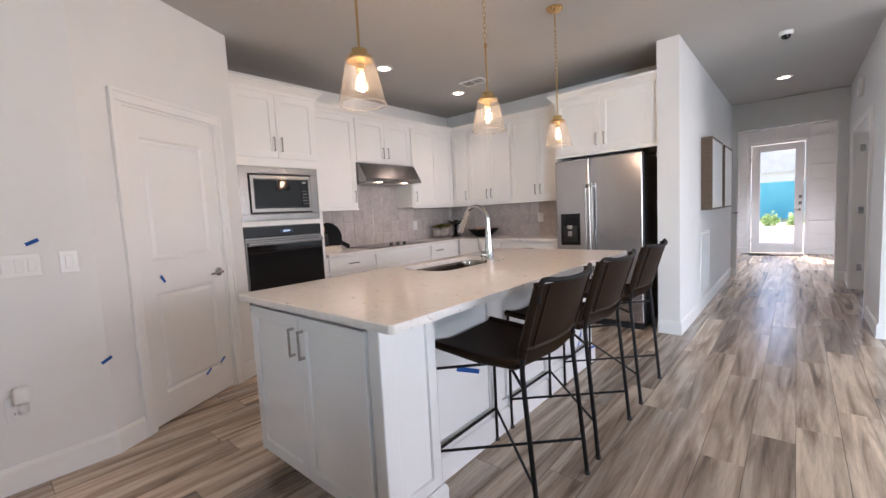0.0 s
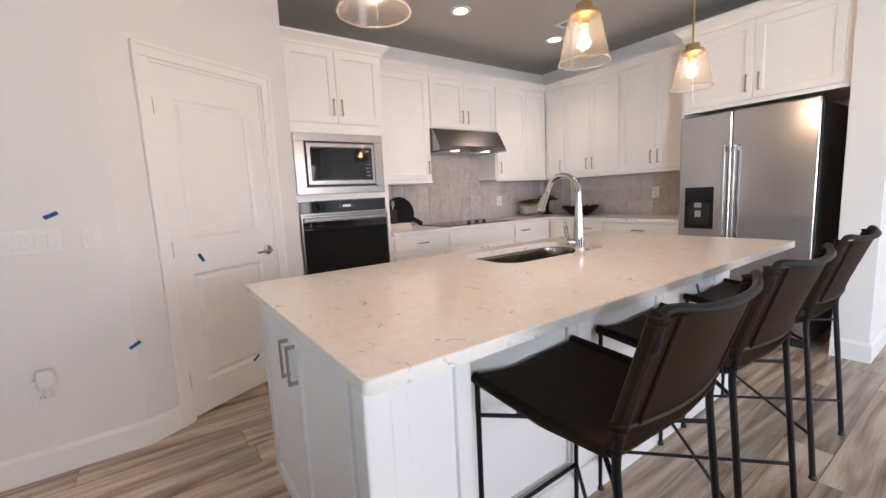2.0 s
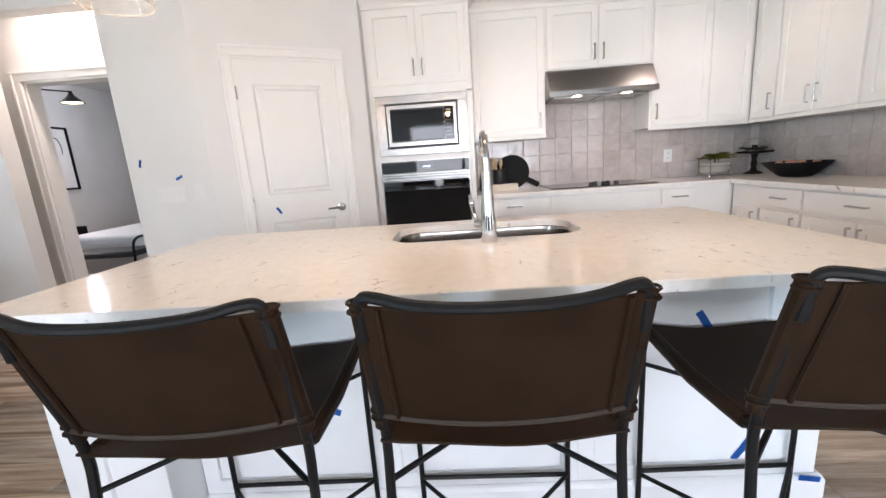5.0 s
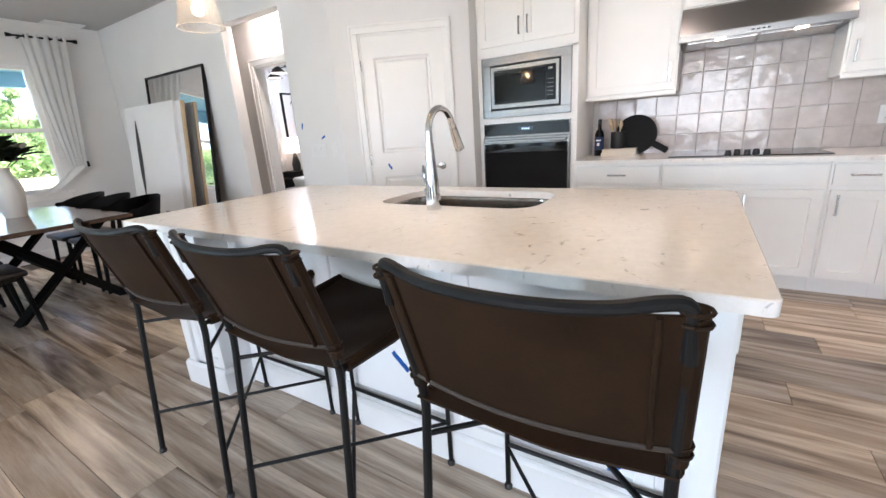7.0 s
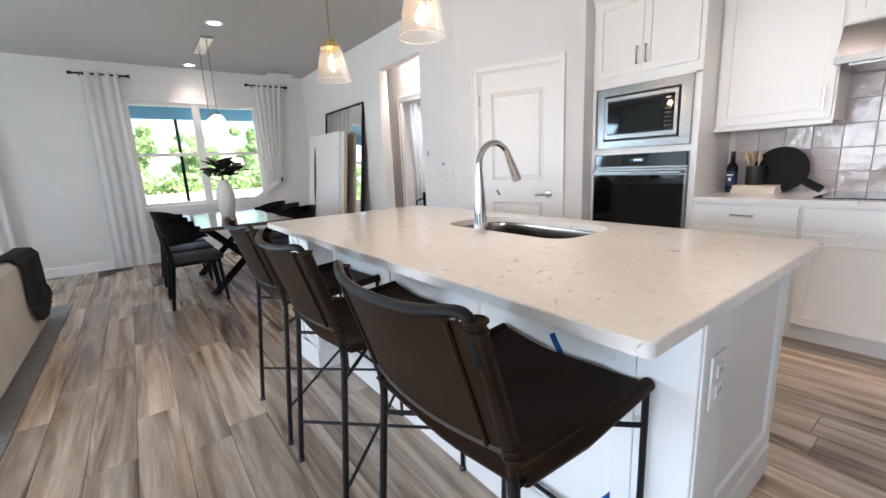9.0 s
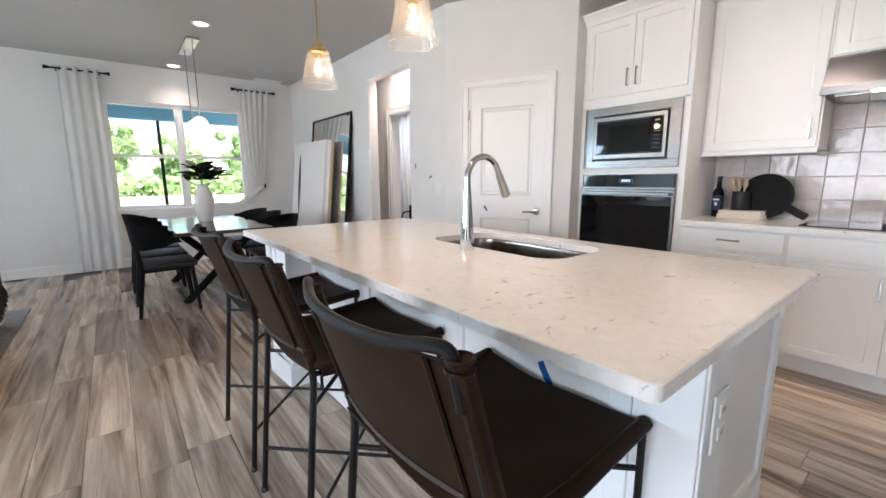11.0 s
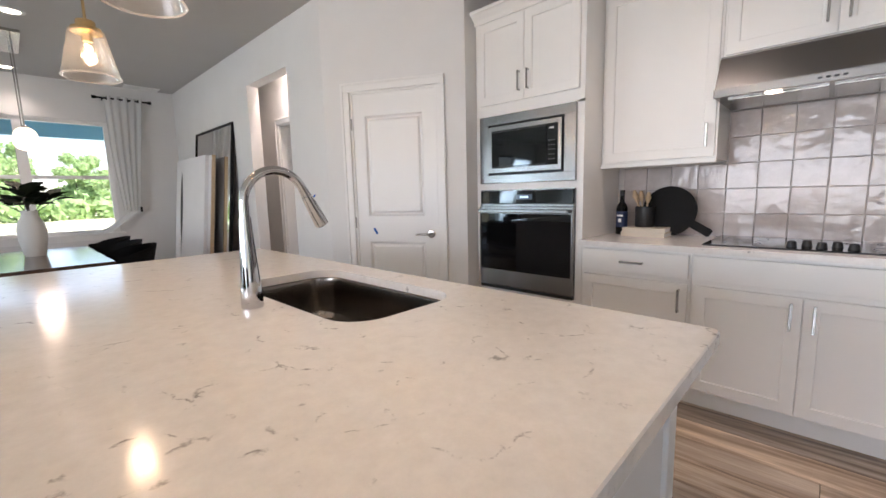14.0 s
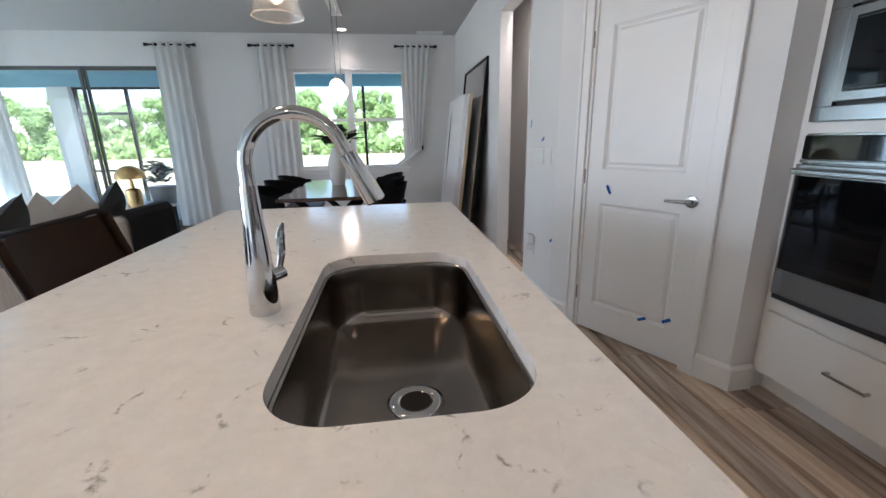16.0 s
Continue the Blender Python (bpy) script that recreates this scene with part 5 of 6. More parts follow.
tagged(part("door_stop", tube(bmesh.new(), [(-0.80, 8.28, 1.05), (-0.72, 8.28, 1.05)], 0.012, 10), M["nickel"]), "small dark metal knob on the hall corner", "knob")

# ---- dining windows, patio door, curtains ----


def window_unit(name, x0, x1, z0, z1, label, units=2, y0=-3.80, mid=0.505):
    w = thing(name, pose(0, 0, 0), label, "window", kind="structure")
    f = 0.045
    part("window_frame", boxes((x0, x0 + f, y0, y0 + 0.07, z0, z1), (x1 - f, x1, y0, y0 + 0.07, z0, z1), (x0 + f, x1 - f, y0, y0 + 0.07, z0, z0 + f), (x0 + f, x1 - f, y0, y0 + 0.07, z1 - f, z1)), M["trim"], w)
    step = (x1 - x0) / units
    for k in range(units):
        a, b = x0 + k * step, x0 + (k + 1) * step
        if k:
            part("mullion", boxes((a - 0.05, a + 0.05, y0 - 0.004, y0 + 0.08, z0 + f, z1 - f)), M["trim"], w)
        zm = z0 + (z1 - z0) * mid
        part("meeting_rail", boxes((a + 0.05, b - 0.05, y0 + 0.01, y0 + 0.06, zm - 0.022, zm + 0.022)), M["trim"], w)
        for lo, hi in ((z0 + f, zm - 0.022), (zm + 0.022, z1 - f)):
            part("pane", boxes((a + 0.045, b - 0.045, y0 + 0.03, y0 + 0.036, lo, hi)), M["pane"], w).visible_shadow = False
    part("window_sill", boxes((x0 - 0.05, x1 + 0.05, -3.73, -3.655, z0 - 0.03, z0 + 0.002), (x0 - 0.02, x1 + 0.02, -3.70, -3.685, z0 - 0.09, z0 - 0.03), bevel=0.004), M["trim"], w)


window_unit("window_1", -2.13, -0.42, 0.82, 2.30, "white double single-hung window with a sill")
window_unit("window_2", -4.75, -3.6, 0.85, 2.33, "white single-hung bedroom window", 1)
PT = thing("patio_door", pose(0, 0, 0), "dark-framed sliding glass patio door", "door")
for k in range(3):
    a = 1.20 + k * 1.2333
    y = -3.80 + 0.05 * (k % 2)
    e = a + 1.2333
    lf_ = part("sash", boxes((a, a + 0.032, y, y + 0.04, 0.03, 2.33), (e - 0.032, e, y, y + 0.04, 0.03, 2.33), (a + 0.032, e - 0.032, y, y + 0.04, 0.03, 0.09), (a + 0.032, e - 0.032, y, y + 0.04, 2.29, 2.33)), M["bronze"], PT)
    part("pane", boxes((a + 0.032, e - 0.032, y + 0.016, y + 0.022, 0.09, 2.29)), M["pane"], lf_).visible_shadow = False
part("track", boxes((1.20, 4.90, -3.83, -3.71, 0.0, 0.03), (1.20, 4.90, -3.83, -3.71, 2.33, 2.345)), M["bronze"], PT)
EW = thing("window_3", pose(0, 0, 0), "white fixed window in the living room wall", "window", kind="structure")
part("window_frame", boxes((6.10, 6.16, 0.9, 0.95, 0.25, 2.45), (6.10, 6.16, 4.65, 4.7, 0.25, 2.45), (6.10, 6.16, 2.77, 2.83, 0.30, 2.40), (6.10, 6.16, 0.95, 4.65, 0.25, 0.30), (6.10, 6.16, 0.95, 4.65, 2.40, 2.45)), M["trim"], EW)
part("pane", boxes((6.125, 6.131, 0.95, 4.65, 0.30, 2.40)), M["pane"], EW).visible_shadow = False


def folds(bm, columns, rows_z, xl, xr, depth, y, n_fold):
    """A pleated cloth: left and right edge by height."""
    vs = []
    for z in rows_z:
        a, b = xl(z), xr(z)
        row = []
        for i in range(columns + 1):
            u = i / columns
            amp = depth * (0.75 + 0.25 * math.sin(3.1 * u + z)) * (0.55 + 0.17 * z) * (1 + 0.45 * noise.noise(Vector((4 * u, 0.6 * z, y + a))))
            row.append(bm.verts.new((a + (b - a) * u, y + amp * math.sin(2 * math.pi * n_fold * u + 0.5 * math.sin(1.3 * z) + 1.1 * noise.noise(Vector((2.5 * u, 0.35 * z, 3.0 * a)))), z)))
        vs.append(row)
    for p, q in zip(vs, vs[1:]):
        for i in range(columns):
            bm.faces.new((p[i], p[i + 1], q[i + 1], q[i]))
    return bm


def curtain(x0, x1, spread=0.0, y=-3.60, tied=False, label="white linen grommet curtain on a short black rod"):
    c = thing("curtain", pose(0, 0, 0), label, "curtain", "white curtains")
    bm = bmesh.new()
    zs = np.linspace(0.02 if not tied else 1.10, 2.64, 24)
    if tied:
        folds(bm, 60, zs, lambda z: x0 + 0.055 + 0.11 * (2.64 - z), lambda z: x1 - 0.06 - 0.06 * max(0, (2.0 - z)) ** 1.4 - 0.02 * (2.64 - z), 0.030, y, 5)
    else:
        folds(bm, 72, zs, lambda z: x0 + 0.07 - spread * (2.64 - z), lambda z: x1 - 0.07 + 0.02 * (2.64 - z), 0.030, y, 4)
    part("cloth", bm, M["curtain"], c, smooth=True)
    if tied:
        bm = bmesh.new()
        vs = []
        for i in range(25):
            u = i / 24
            cx = x0 + 0.22 + 0.88 * u
            cz = 1.14 - 0.30 * math.sin(min(1, u * 1.6) * math.pi / 2) + 0.015 * math.sin(9 * u)
            wd = 0.055 * (1 - 0.4 * u)
            vs.append([bm.verts.new((cx + 0.05 * (v - 0.5) * (1 - u), y - 0.015 + 0.03 * math.sin(5 * v + 4 * u), cz + wd * (v - 0.5) * (1.6 - u))) for v in np.linspace(0, 1, 8)])
        for p, q in zip(vs, vs[1:]):
            for i in range(7):
                bm.faces.new((p[i], p[i + 1], q[i + 1], q[i]))
        part("swag", bm, M["curtain"], c, smooth=True)
        part("tieback_hook", boxes((x0 + 0.20, x0 + 0.225, -3.70, y + 0.03, 1.09, 1.16), bevel=0.004), M["blackmetal"], c)
    part("rod", tube(bmesh.new(), [(x0, -3.61, 2.605), (x1, -3.61, 2.605)], 0.0115, 10), M["blackmetal"], c)
    for x, s in ((x0, -1), (x1, 1)):
        part("finial", tube(bmesh.new(), [(x, -3.61, 2.605), (x + s * 0.01, -3.61, 2.605), (x + s * 0.05, -3.61, 2.605)], [0.013, 0.018, 0.024], 12), M["blackmetal"], c)
        part("bracket", boxes((x - s * 0.06 - 0.006, x - s * 0.06 + 0.006, -3.70, -3.615, 2.585, 2.60)), M["blackmetal"], c)
    for i in range(4):
        xg = x0 + 0.10 + (x1 - x0 - 0.2) * i / 3
        part("grommet", tube(bmesh.new(), [(xg - 0.004, -3.61, 2.605), (xg + 0.004, -3.61, 2.605)], 0.024, 14), M["blackmetal"], c)


curtain(-0.49, 0.05, 0.0)
curtain(0.86, 1.43, 0.0)
curtain(-2.585, -2.04, tied=True, label="white curtain swept aside over a wall hook")
curtain(3.35, 3.95, 0.02)

outlet_parts(thing("power_outlet", pose(0.16, -3.70, 0.42, 0, 0, 180), "white wall outlet below the curtain rod wall", "outlet"))
outlet_parts(thing("light_switch", pose(0.45, -3.70, 1.13, 0, 0, 180), "white two-gang rocker light switch", "switch"), 0.12, 0.118, "switch", 2)

# ---- dining set ----
TB = thing("dining_table", pose(-1.21, -1.70, 0), "dark wood dining table with crossed trestle legs", "table")
part("tabletop", boxes((-0.44, 0.44, -0.93, 0.93, 0.718, 0.752), bevel=0.006), M["wood"], TB)
for y in (-0.55, 0.55):
    for s in (-1, 1):
        part("cross_leg", tube(bmesh.new(), [(s * 0.36, y, 0.0), (0, y + s * 0.02, 0.36), (-s * 0.36, y, 0.718)], 0.036, 4), M["blackwood"], TB)
part("stretcher", boxes((-0.035, 0.035, -0.55, 0.55, 0.34, 0.40), bevel=0.004), M["blackwood"], TB)
part("top_rail", boxes((-0.38, 0.38, -0.60, -0.50, 0.69, 0.718), (-0.38, 0.38, 0.50, 0.60, 0.69, 0.718)), M["blackwood"], TB)


def dining_chair():
    """The sitter faces -x."""
    c = thing("dining_chair", pose(0, 0, 0), "black wooden dining chair with curved back and leather seat", "chair", "chairs round the dining table")
    part("seat", boxes((-0.23, 0.22, -0.235, 0.235, 0.43, 0.475), bevel=0.018, seg=3), M["navyseat"], c, smooth=True)
    for sy in (-1, 1):
        part("front_leg", tube(bmesh.new(), [(-0.215, sy * 0.225, 0.0), (-0.18, sy * 0.20, 0.44)], [0.014, 0.021], 8), M["blackwood"], c, smooth=True)
        part("rear_leg", tube(bmesh.new(), [(0.255, sy * 0.235, 0.0), (0.20, sy * 0.215, 0.44), (0.235, sy * 0.23, 0.70)], [0.014, 0.023, 0.018], 8), M["blackwood"], c, smooth=True)
        part("side_rail", tube(bmesh.new(), [(-0.18, sy * 0.20, 0.42), (0.20, sy * 0.215, 0.42)], 0.016, 8), M["blackwood"], c, smooth=True)
    bm = bmesh.new()
    vs = []
    for i in range(17):
        a = radians(-105 + 210 * i / 16)
        hgt = 0.055 + 0.075 * max(0.0, math.cos(a)) ** 0.7
        r_ = 0.27
        vs.append([bm.verts.new((-0.02 + r_ * math.cos(a) + 0.03 * dz, r_ * math.sin(a) * 1.02, 0.72 + dz * hgt)) for dz in (-1, 0, 1)])
    for p, q in zip(vs, vs[1:]):
        for i in range(2):
            bm.faces.new((p[i], p[i + 1], q[i + 1], q[i]))
    bmesh.ops.solidify(bm, geom=bm.faces[:], thickness=0.022)
    part("backrest", bm, M["blackwood"], c, smooth=True)
    return c


DC = dining_chair()
first = True
for y in (-1.08, -1.68, -2.28):
    for x, a in ((-0.72, 0), (-1.72, 180)):
        if first:
            first = False
            continue
        copy_thing(DC, pose(x, y, 0, 0, 0, a))
DC.matrix_world = pose(-0.72, -1.08, 0)
va = thing("vase", pose(-1.215, -1.92, 0.752), "tall white ceramic vase with dark green leaves", "vase")
part("vessel", lathe(bmesh.new(), [(0.001, 0), (0.072, 0), (0.078, 0.02), (0.100, 0.16), (0.105, 0.23), (0.092, 0.31), (0.062, 0.365), (0.056, 0.40), (0.062, 0.425), (0.056, 0.425), (0.050, 0.39), (0.001, 0.38)], 32), M["ceramic"], va, smooth=True)
bm = bmesh.new()
for k in range(9):
    a = k * 0.7
    leaves(bm, 7, (0.075 * math.cos(a) * (k % 3), 0.075 * math.sin(a) * (k % 3), 0.47 + 0.035 * (k % 4)), 1.0, 0.9, 0.17, rng)
part("foliage", bm, M["darkleaf"], va, "dark magnolia leaves")
bm = bmesh.new()
for k in range(9):
    a = k * 0.7
    tube(bm, [(0.01 * math.cos(a), 0.01 * math.sin(a), 0.38), (0.10 * math.cos(a) * (k % 3), 0.10 * math.sin(a) * (k % 3), 0.49 + 0.025 * (k % 4))], 0.004, 5)
part("stems", bm, M["bark"], va)
ch = thing("dining_pendant", pose(-1.275, -2.30, 0), "nickel twin-rod pendant with opal glass globe, lit", "pendant lamp")
part("canopy", boxes((-0.065, 0.065, -0.37, 0.37, H - 0.030, H - 0.001), bevel=0.003), M["nickel"], ch)
for y in (-0.29, 0.29):
    part("rod", tube(bmesh.new(), [(0, y, H - 0.02), (0, y, 1.955)], 0.006, 8), M["nickel"], ch)
part("fitter_bar", boxes((-0.02, 0.02, -0.33, 0.33, 1.94, 1.962), bevel=0.004), M["nickel"], ch)
bm = tube(bmesh.new(), [(0, -0.36, 1.865), (0, -0.35, 1.865), (0, -0.325, 1.865), (0, -0.27, 1.865), (0, 0.27, 1.865), (0, 0.325, 1.865), (0, 0.35, 1.865), (0, 0.36, 1.865)], [0.012, 0.040, 0.068, 0.085, 0.085, 0.068, 0.040, 0.012], 24)
part("glass_globe", bm, M["opal"], ch, "glowing opal glass", smooth=True)
lamp("dining_pendant_light", "POINT", pose(-1.275, -2.30, 1.72), 1.5, WARM, 0.1)

# ---- leaning mirror and canvases ----
mi = thing("floor_mirror", pose(-2.69, -1.46, 0.0, 0, 0, 90) @ pose(0, 0, 0, -6.0, 0, 0), "large black-framed floor mirror leaning on the wall", "mirror")
W_, H_ = -1.29, 2.11
part("mirror_frame", boxes((W_, W_ + 0.022, 0, 0.04, 0, H_), (-0.022, 0, 0, 0.04, 0, H_), (W_ + 0.022, -0.022, 0, 0.04, 0, 0.022), (W_ + 0.022, -0.022, 0, 0.04, H_ - 0.022, H_), bevel=0.002), M["blackmetal"], mi)
part("mirror_glass", boxes((W_ + 0.02, -0.02, 0.012, 0.018, 0.02, H_ - 0.02)), M["mirror"], mi)
part("back_panel", boxes((W_ + 0.01, -0.01, 0.02, 0.034, 0.01, H_ - 0.01)), M["black"], mi)
cv = thing("canvas_art", pose(-2.56, -1.95, 0.0, 0, 0, 90) @ pose(0, 0, 0, -6.5, 0, 0), "large white canvas with a black feather stroke, leaning", "painting", "leaning canvases")
part("canvas", boxes((-1.19, 0, 0.0, 0.045, 0, 1.78), bevel=0.003), M["canvas"], cv)
bm = bmesh.new()
vs = []
for i in range(20):
    u = i / 19
    wd = 0.045 * (math.sin(math.pi * min(1, u * 1.25)) ** 0.7 if u < 0.8 else 0.02) + 0.006
    vs.append([bm.verts.new((-0.93 + s * wd + 0.03 * u, -0.003, 1.62 - 1.15 * u)) for s in (-1, 1)])
for p, q in zip(vs, vs[1:]):
    bm.faces.new((p[0], p[1], q[1], q[0]))
part("brush_stroke", bm, M["black"], cv, "black painted feather shape")
cv2 = thing("canvas_art", pose(-2.61, -1.83, 0.0, 0, 0, 90) @ pose(0, 0, 0, -6.2, 0, 0), "raw canvas on a pale wood stretcher, leaning behind", "painting", "leaning canvases")
part("canvas", boxes((-1.0, -0.03, 0.0, 0.03, 0, 1.77)), M["canvas"], cv2)
part("stretcher_bar", boxes((-0.03, 0, 0.0, 0.035, 0, 1.77), bevel=0.002), M["palewood"], cv2)

# ---- living room ----
rg = thing("area_rug", pose(0, 0, 0), "grey woven area rug with a dark edge", "rug")
part("rug_surface", boxes((0.345, 3.6, -1.90, 2.2, 0.0, 0.012), bevel=0.004), M["rug"], rg)
SF = thing("sofa", pose(0.44, -1.42, 0.012), "cream ribbed sofa with dark pillows", "sofa")
bm = bmesh.new()
n_r = 66
ys = np.linspace(0, 2.3, n_r * 4 + 1)
rows = []
for yy in ys:
    px_ = 0.012 * abs(math.sin(math.pi * n_r * yy / 2.3))
    rows.append([bm.verts.new(p) for p in ((0.02 - px_, yy, 0.04), (0.02 - px_, yy, 0.62), (0.05, yy, 0.66), (0.16, yy, 0.66), (0.18, yy, 0.62), (0.18, yy, 0.04))])
for p, q in zip(rows, rows[1:]):
    for i in range(6):
        bm.faces.new((p[i], p[(i + 1) % 6], q[(i + 1) % 6], q[i]))
bm.faces.new(rows[0]), bm.faces.new(rows[-1])
part("ribbed_back", bm, M["sofa"], SF, smooth=True)
part("base", boxes((0.18, 0.95, 0.0, 2.3, 0.05, 0.28), bevel=0.02), M["sofa"], SF)
for k in range(2):
    part("seat_cushion", boxes((0.20, 0.96, 0.18 + k * 1.0, 1.16 + k * 1.0, 0.28, 0.44), bevel=0.045, seg=3), M["sofa"], SF, smooth=True)
part("armrest", boxes((0.18, 0.95, 0.0, 0.17, 0.05, 0.58), bevel=0.04, seg=3), M["sofa"], SF, smooth=True)
for x, y in ((0.08, 0.1), (0.08, 2.2), (0.88, 0.1), (0.88, 2.2)):
    part("foot", boxes((x - 0.03, x + 0.03, y - 0.03, y + 0.03, 0, 0.05)), M["blackwood"], SF)


def pillow(x, y, z, turn, tilt, spin, material, label):
    p = bmesh.new()
    bmesh.ops.create_grid(p, x_segments=12, y_segments=12, size=0.23)
    top = p.verts[:]
    geo = bmesh.ops.duplicate(p, geom=p.verts[:] + p.edges[:] + p.faces[:])["geom"]
    for vset, s in ((top, 1), ([g for g in geo if isinstance(g, bmesh.types.BMVert)], -1)):
        for v in vset:
            e_ = (1 - (v.co.x / 0.23) ** 2) * (1 - (v.co.y / 0.23) ** 2)
            v.co.z = s * 0.085 * max(0, e_) ** 0.45
    bmesh.ops.remove_doubles(p, verts=p.verts[:], dist=0.0005)
    ob = part("pillow", p, material, smooth=True)
    ob.matrix_world = pose(x, y, z, 0, tilt, turn) @ pose(0, 0, 0, 0, 0, spin)
    tagged(ob, label, "pillow", "sofa pillows")


for px_, py_, pz_, turn_, tilt_, spin_, mat_name, text in (
        (0.78, -1.02, 0.66, 12, 68, 38, "throw", "charcoal square pillow standing on its corner on the sofa"),
        (0.84, -0.62, 0.67, -14, 64, 45, "sofa", "cream square pillow standing on its corner on the sofa"),
        (0.88, -0.30, 0.66, 8, 66, 30, "sofa", "cream square pillow leaning on the sofa back"),
        (0.80, 0.05, 0.68, 16, 62, 48, "throw", "charcoal square pillow leaning on the sofa back"),
        (0.80, 0.48, 0.66, -6, 66, 20, "throw", "charcoal square pillow leaning on the sofa back")):
    pillow(px_, py_, pz_, turn_, tilt_, spin_, M[mat_name], text)
th = thing("throw_blanket", pose(0.44, -1.33, 0.0), "black fringed knit throw over the sofa corner", "blanket")
bm = bmesh.new()
vs = []
prof = [(-0.012, 0.33), (-0.016, 0.50), (-0.014, 0.64), (0.03, 0.688), (0.14, 0.690), (0.205, 0.66), (0.215, 0.52)]
for i in range(13):
    v = i / 12
    vs.append([bm.verts.new((x + 0.006 * math.sin(9 * v + k), -0.10 + 0.78 * v, z - (0.10 * math.sin(3 * v) if k == 0 else 0) + 0.006 * math.sin(7 * v + 2 * k))) for k, (x, z) in enumerate(prof)])
for p, q in zip(vs, vs[1:]):
    for i in range(len(prof) - 1):
        bm.faces.new((p[i], p[i + 1], q[i + 1], q[i]))
bmesh.ops.solidify(bm, geom=bm.faces[:], thickness=0.014)
part("cloth", bm, M["throw"], th, smooth=True)
bm = bmesh.new()
for i in range(80):
    v = i / 79
    z0 = 0.33 - 0.10 * math.sin(3 * v)
    tube(bm, [(-0.014, -0.10 + 0.78 * v, z0 + 0.01), (-0.02 - 0.01 * rng.random(), -0.10 + 0.78 * v + 0.02 * rng.uniform(-1, 1), z0 - 0.05), (-0.016 - 0.02 * rng.random(), -0.10 + 0.78 * v + 0.03 * rng.uniform(-1, 1), z0 - 0.10)], [0.006, 0.007, 0.003], 5)
part("fringe", bm, M["throw"], th)
sdt = thing("side_table", pose(1.48, -2.55, 0), "white side table on dark legs beside the sofa", "side table")
part("tabletop", boxes((-0.45, 0.45, -0.22, 0.22, 0.455, 0.485), bevel=0.004), M["canvas"], sdt)
for x in (-0.42, 0.42):
    for y in (-0.19, 0.19):
        part("leg", boxes((x - 0.015, x + 0.015, y - 0.015, y + 0.015, 0, 0.455)), M["blackmetal"], sdt)
gl = thing("table_lamp", pose(1.42, -2.55, 0.485), "gold mushroom table lamp", "table lamp")
part("stem", lathe(bmesh.new(), [(0.001, 0), (0.085, 0), (0.085, 0.22), (0.03, 0.24), (0.015, 0.36), (0.001, 0.36)], 24), M["brass"], gl, smooth=True)
part("shade", lathe(bmesh.new(), [(0.17, 0.36), (0.16, 0.42), (0.12, 0.48), (0.05, 0.515), (0.001, 0.52)], 28), M["brass"], gl, smooth=True)

# ---- bedroom beyond the vestibule ----
D3 = thing("door_3", pose(-3.30, -1.125, 0, 0, 0, 90), "white cased bedroom doorway", "door", kind="structure")
casing(D3, 0.81, 2.05, 0.12)
bd = thing("bed", pose(-7.6, -3.05, 0), "bed made with white linen and pillows", "bed")
part("base", boxes((0, 2.5, 0.05, 1.75, 0.1, 0.36), bevel=0.02), M["sofa"], bd)
part("mattress", boxes((0, 2.55, 0, 1.8, 0.36, 0.60), bevel=0.05, seg=3), M["canvas"], bd, smooth=True)
part("headboard", boxes((-0.25, -0.02, -0.05, 1.85, 0, 1.25), bevel=0.03), M["sofa"], bd)
for y in (0.1, 0.95):
    part("pillow", boxes((0.05, 0.5, y, y + 0.75, 0.60, 0.82), bevel=0.09, seg=3), M["canvas"], bd, smooth=True)
bn = thing("bench", pose(-4.72, -2.2, 0), "black bench with curved arms at the bed's foot", "bench")
part("seat", boxes((-0.2, 0.2, -0.6, 0.6, 0.40, 0.47), bevel=0.02), M["navyseat"], bn)
for s in (-1, 1):
    part("arm", tube(bmesh.new(), fillet([(-0.18, s * 0.58, 0), (-0.18, s * 0.62, 0.62), (0.18, s * 0.62, 0.62), (0.18, s * 0.58, 0)], 0.12), 0.014, 8), M["blackmetal"], bn, smooth=True)
ns = thing("nightstand", pose(-5.50, -3.42, 0), "dark nightstand against the bedroom wall", "nightstand")
part("case", boxes((-0.25, 0.25, -0.2, 0.2, 0.1, 0.68), bevel=0.005), M["blackwood"], ns)
for x in (-0.2, 0.2):
    part("leg", boxes((x - 0.02, x + 0.02, -0.18, 0.18, 0, 0.1)), M["blackwood"], ns)
bl = thing("table_lamp", pose(-5.50, -3.40, 0.68), "black table lamp with a white drum shade, lit", "table lamp")
part("base", lathe(bmesh.new(), [(0.001, 0), (0.07, 0), (0.08, 0.12), (0.04, 0.28), (0.015, 0.34), (0.001, 0.34)], 20), M["black"], bl, smooth=True)
part("shade", lathe(bmesh.new(), [(0.17, 0.34), (0.15, 0.62)], 28), glow("lit_linen_shade", (1.0, 0.86, 0.70), 0.8), bl, "glowing white drum shade", smooth=True)
ar = thing("wall_picture", pose(-6.28, -3.695, 1.20, 0, 0, 0), "black-framed abstract line drawing on the bedroom wall", "picture")
part("picture_frame", boxes((0, 0.03, 0, 0.04, 0, 0.92), (0.64, 0.67, 0, 0.04, 0, 0.92), (0.03, 0.64, 0, 0.04, 0, 0.03), (0.03, 0.64, 0, 0.04, 0.89, 0.92)), M["blackwood"], ar)
part("picture_canvas", boxes((0.03, 0.64, 0, 0.02, 0.03, 0.89)), M["canvas"], ar)
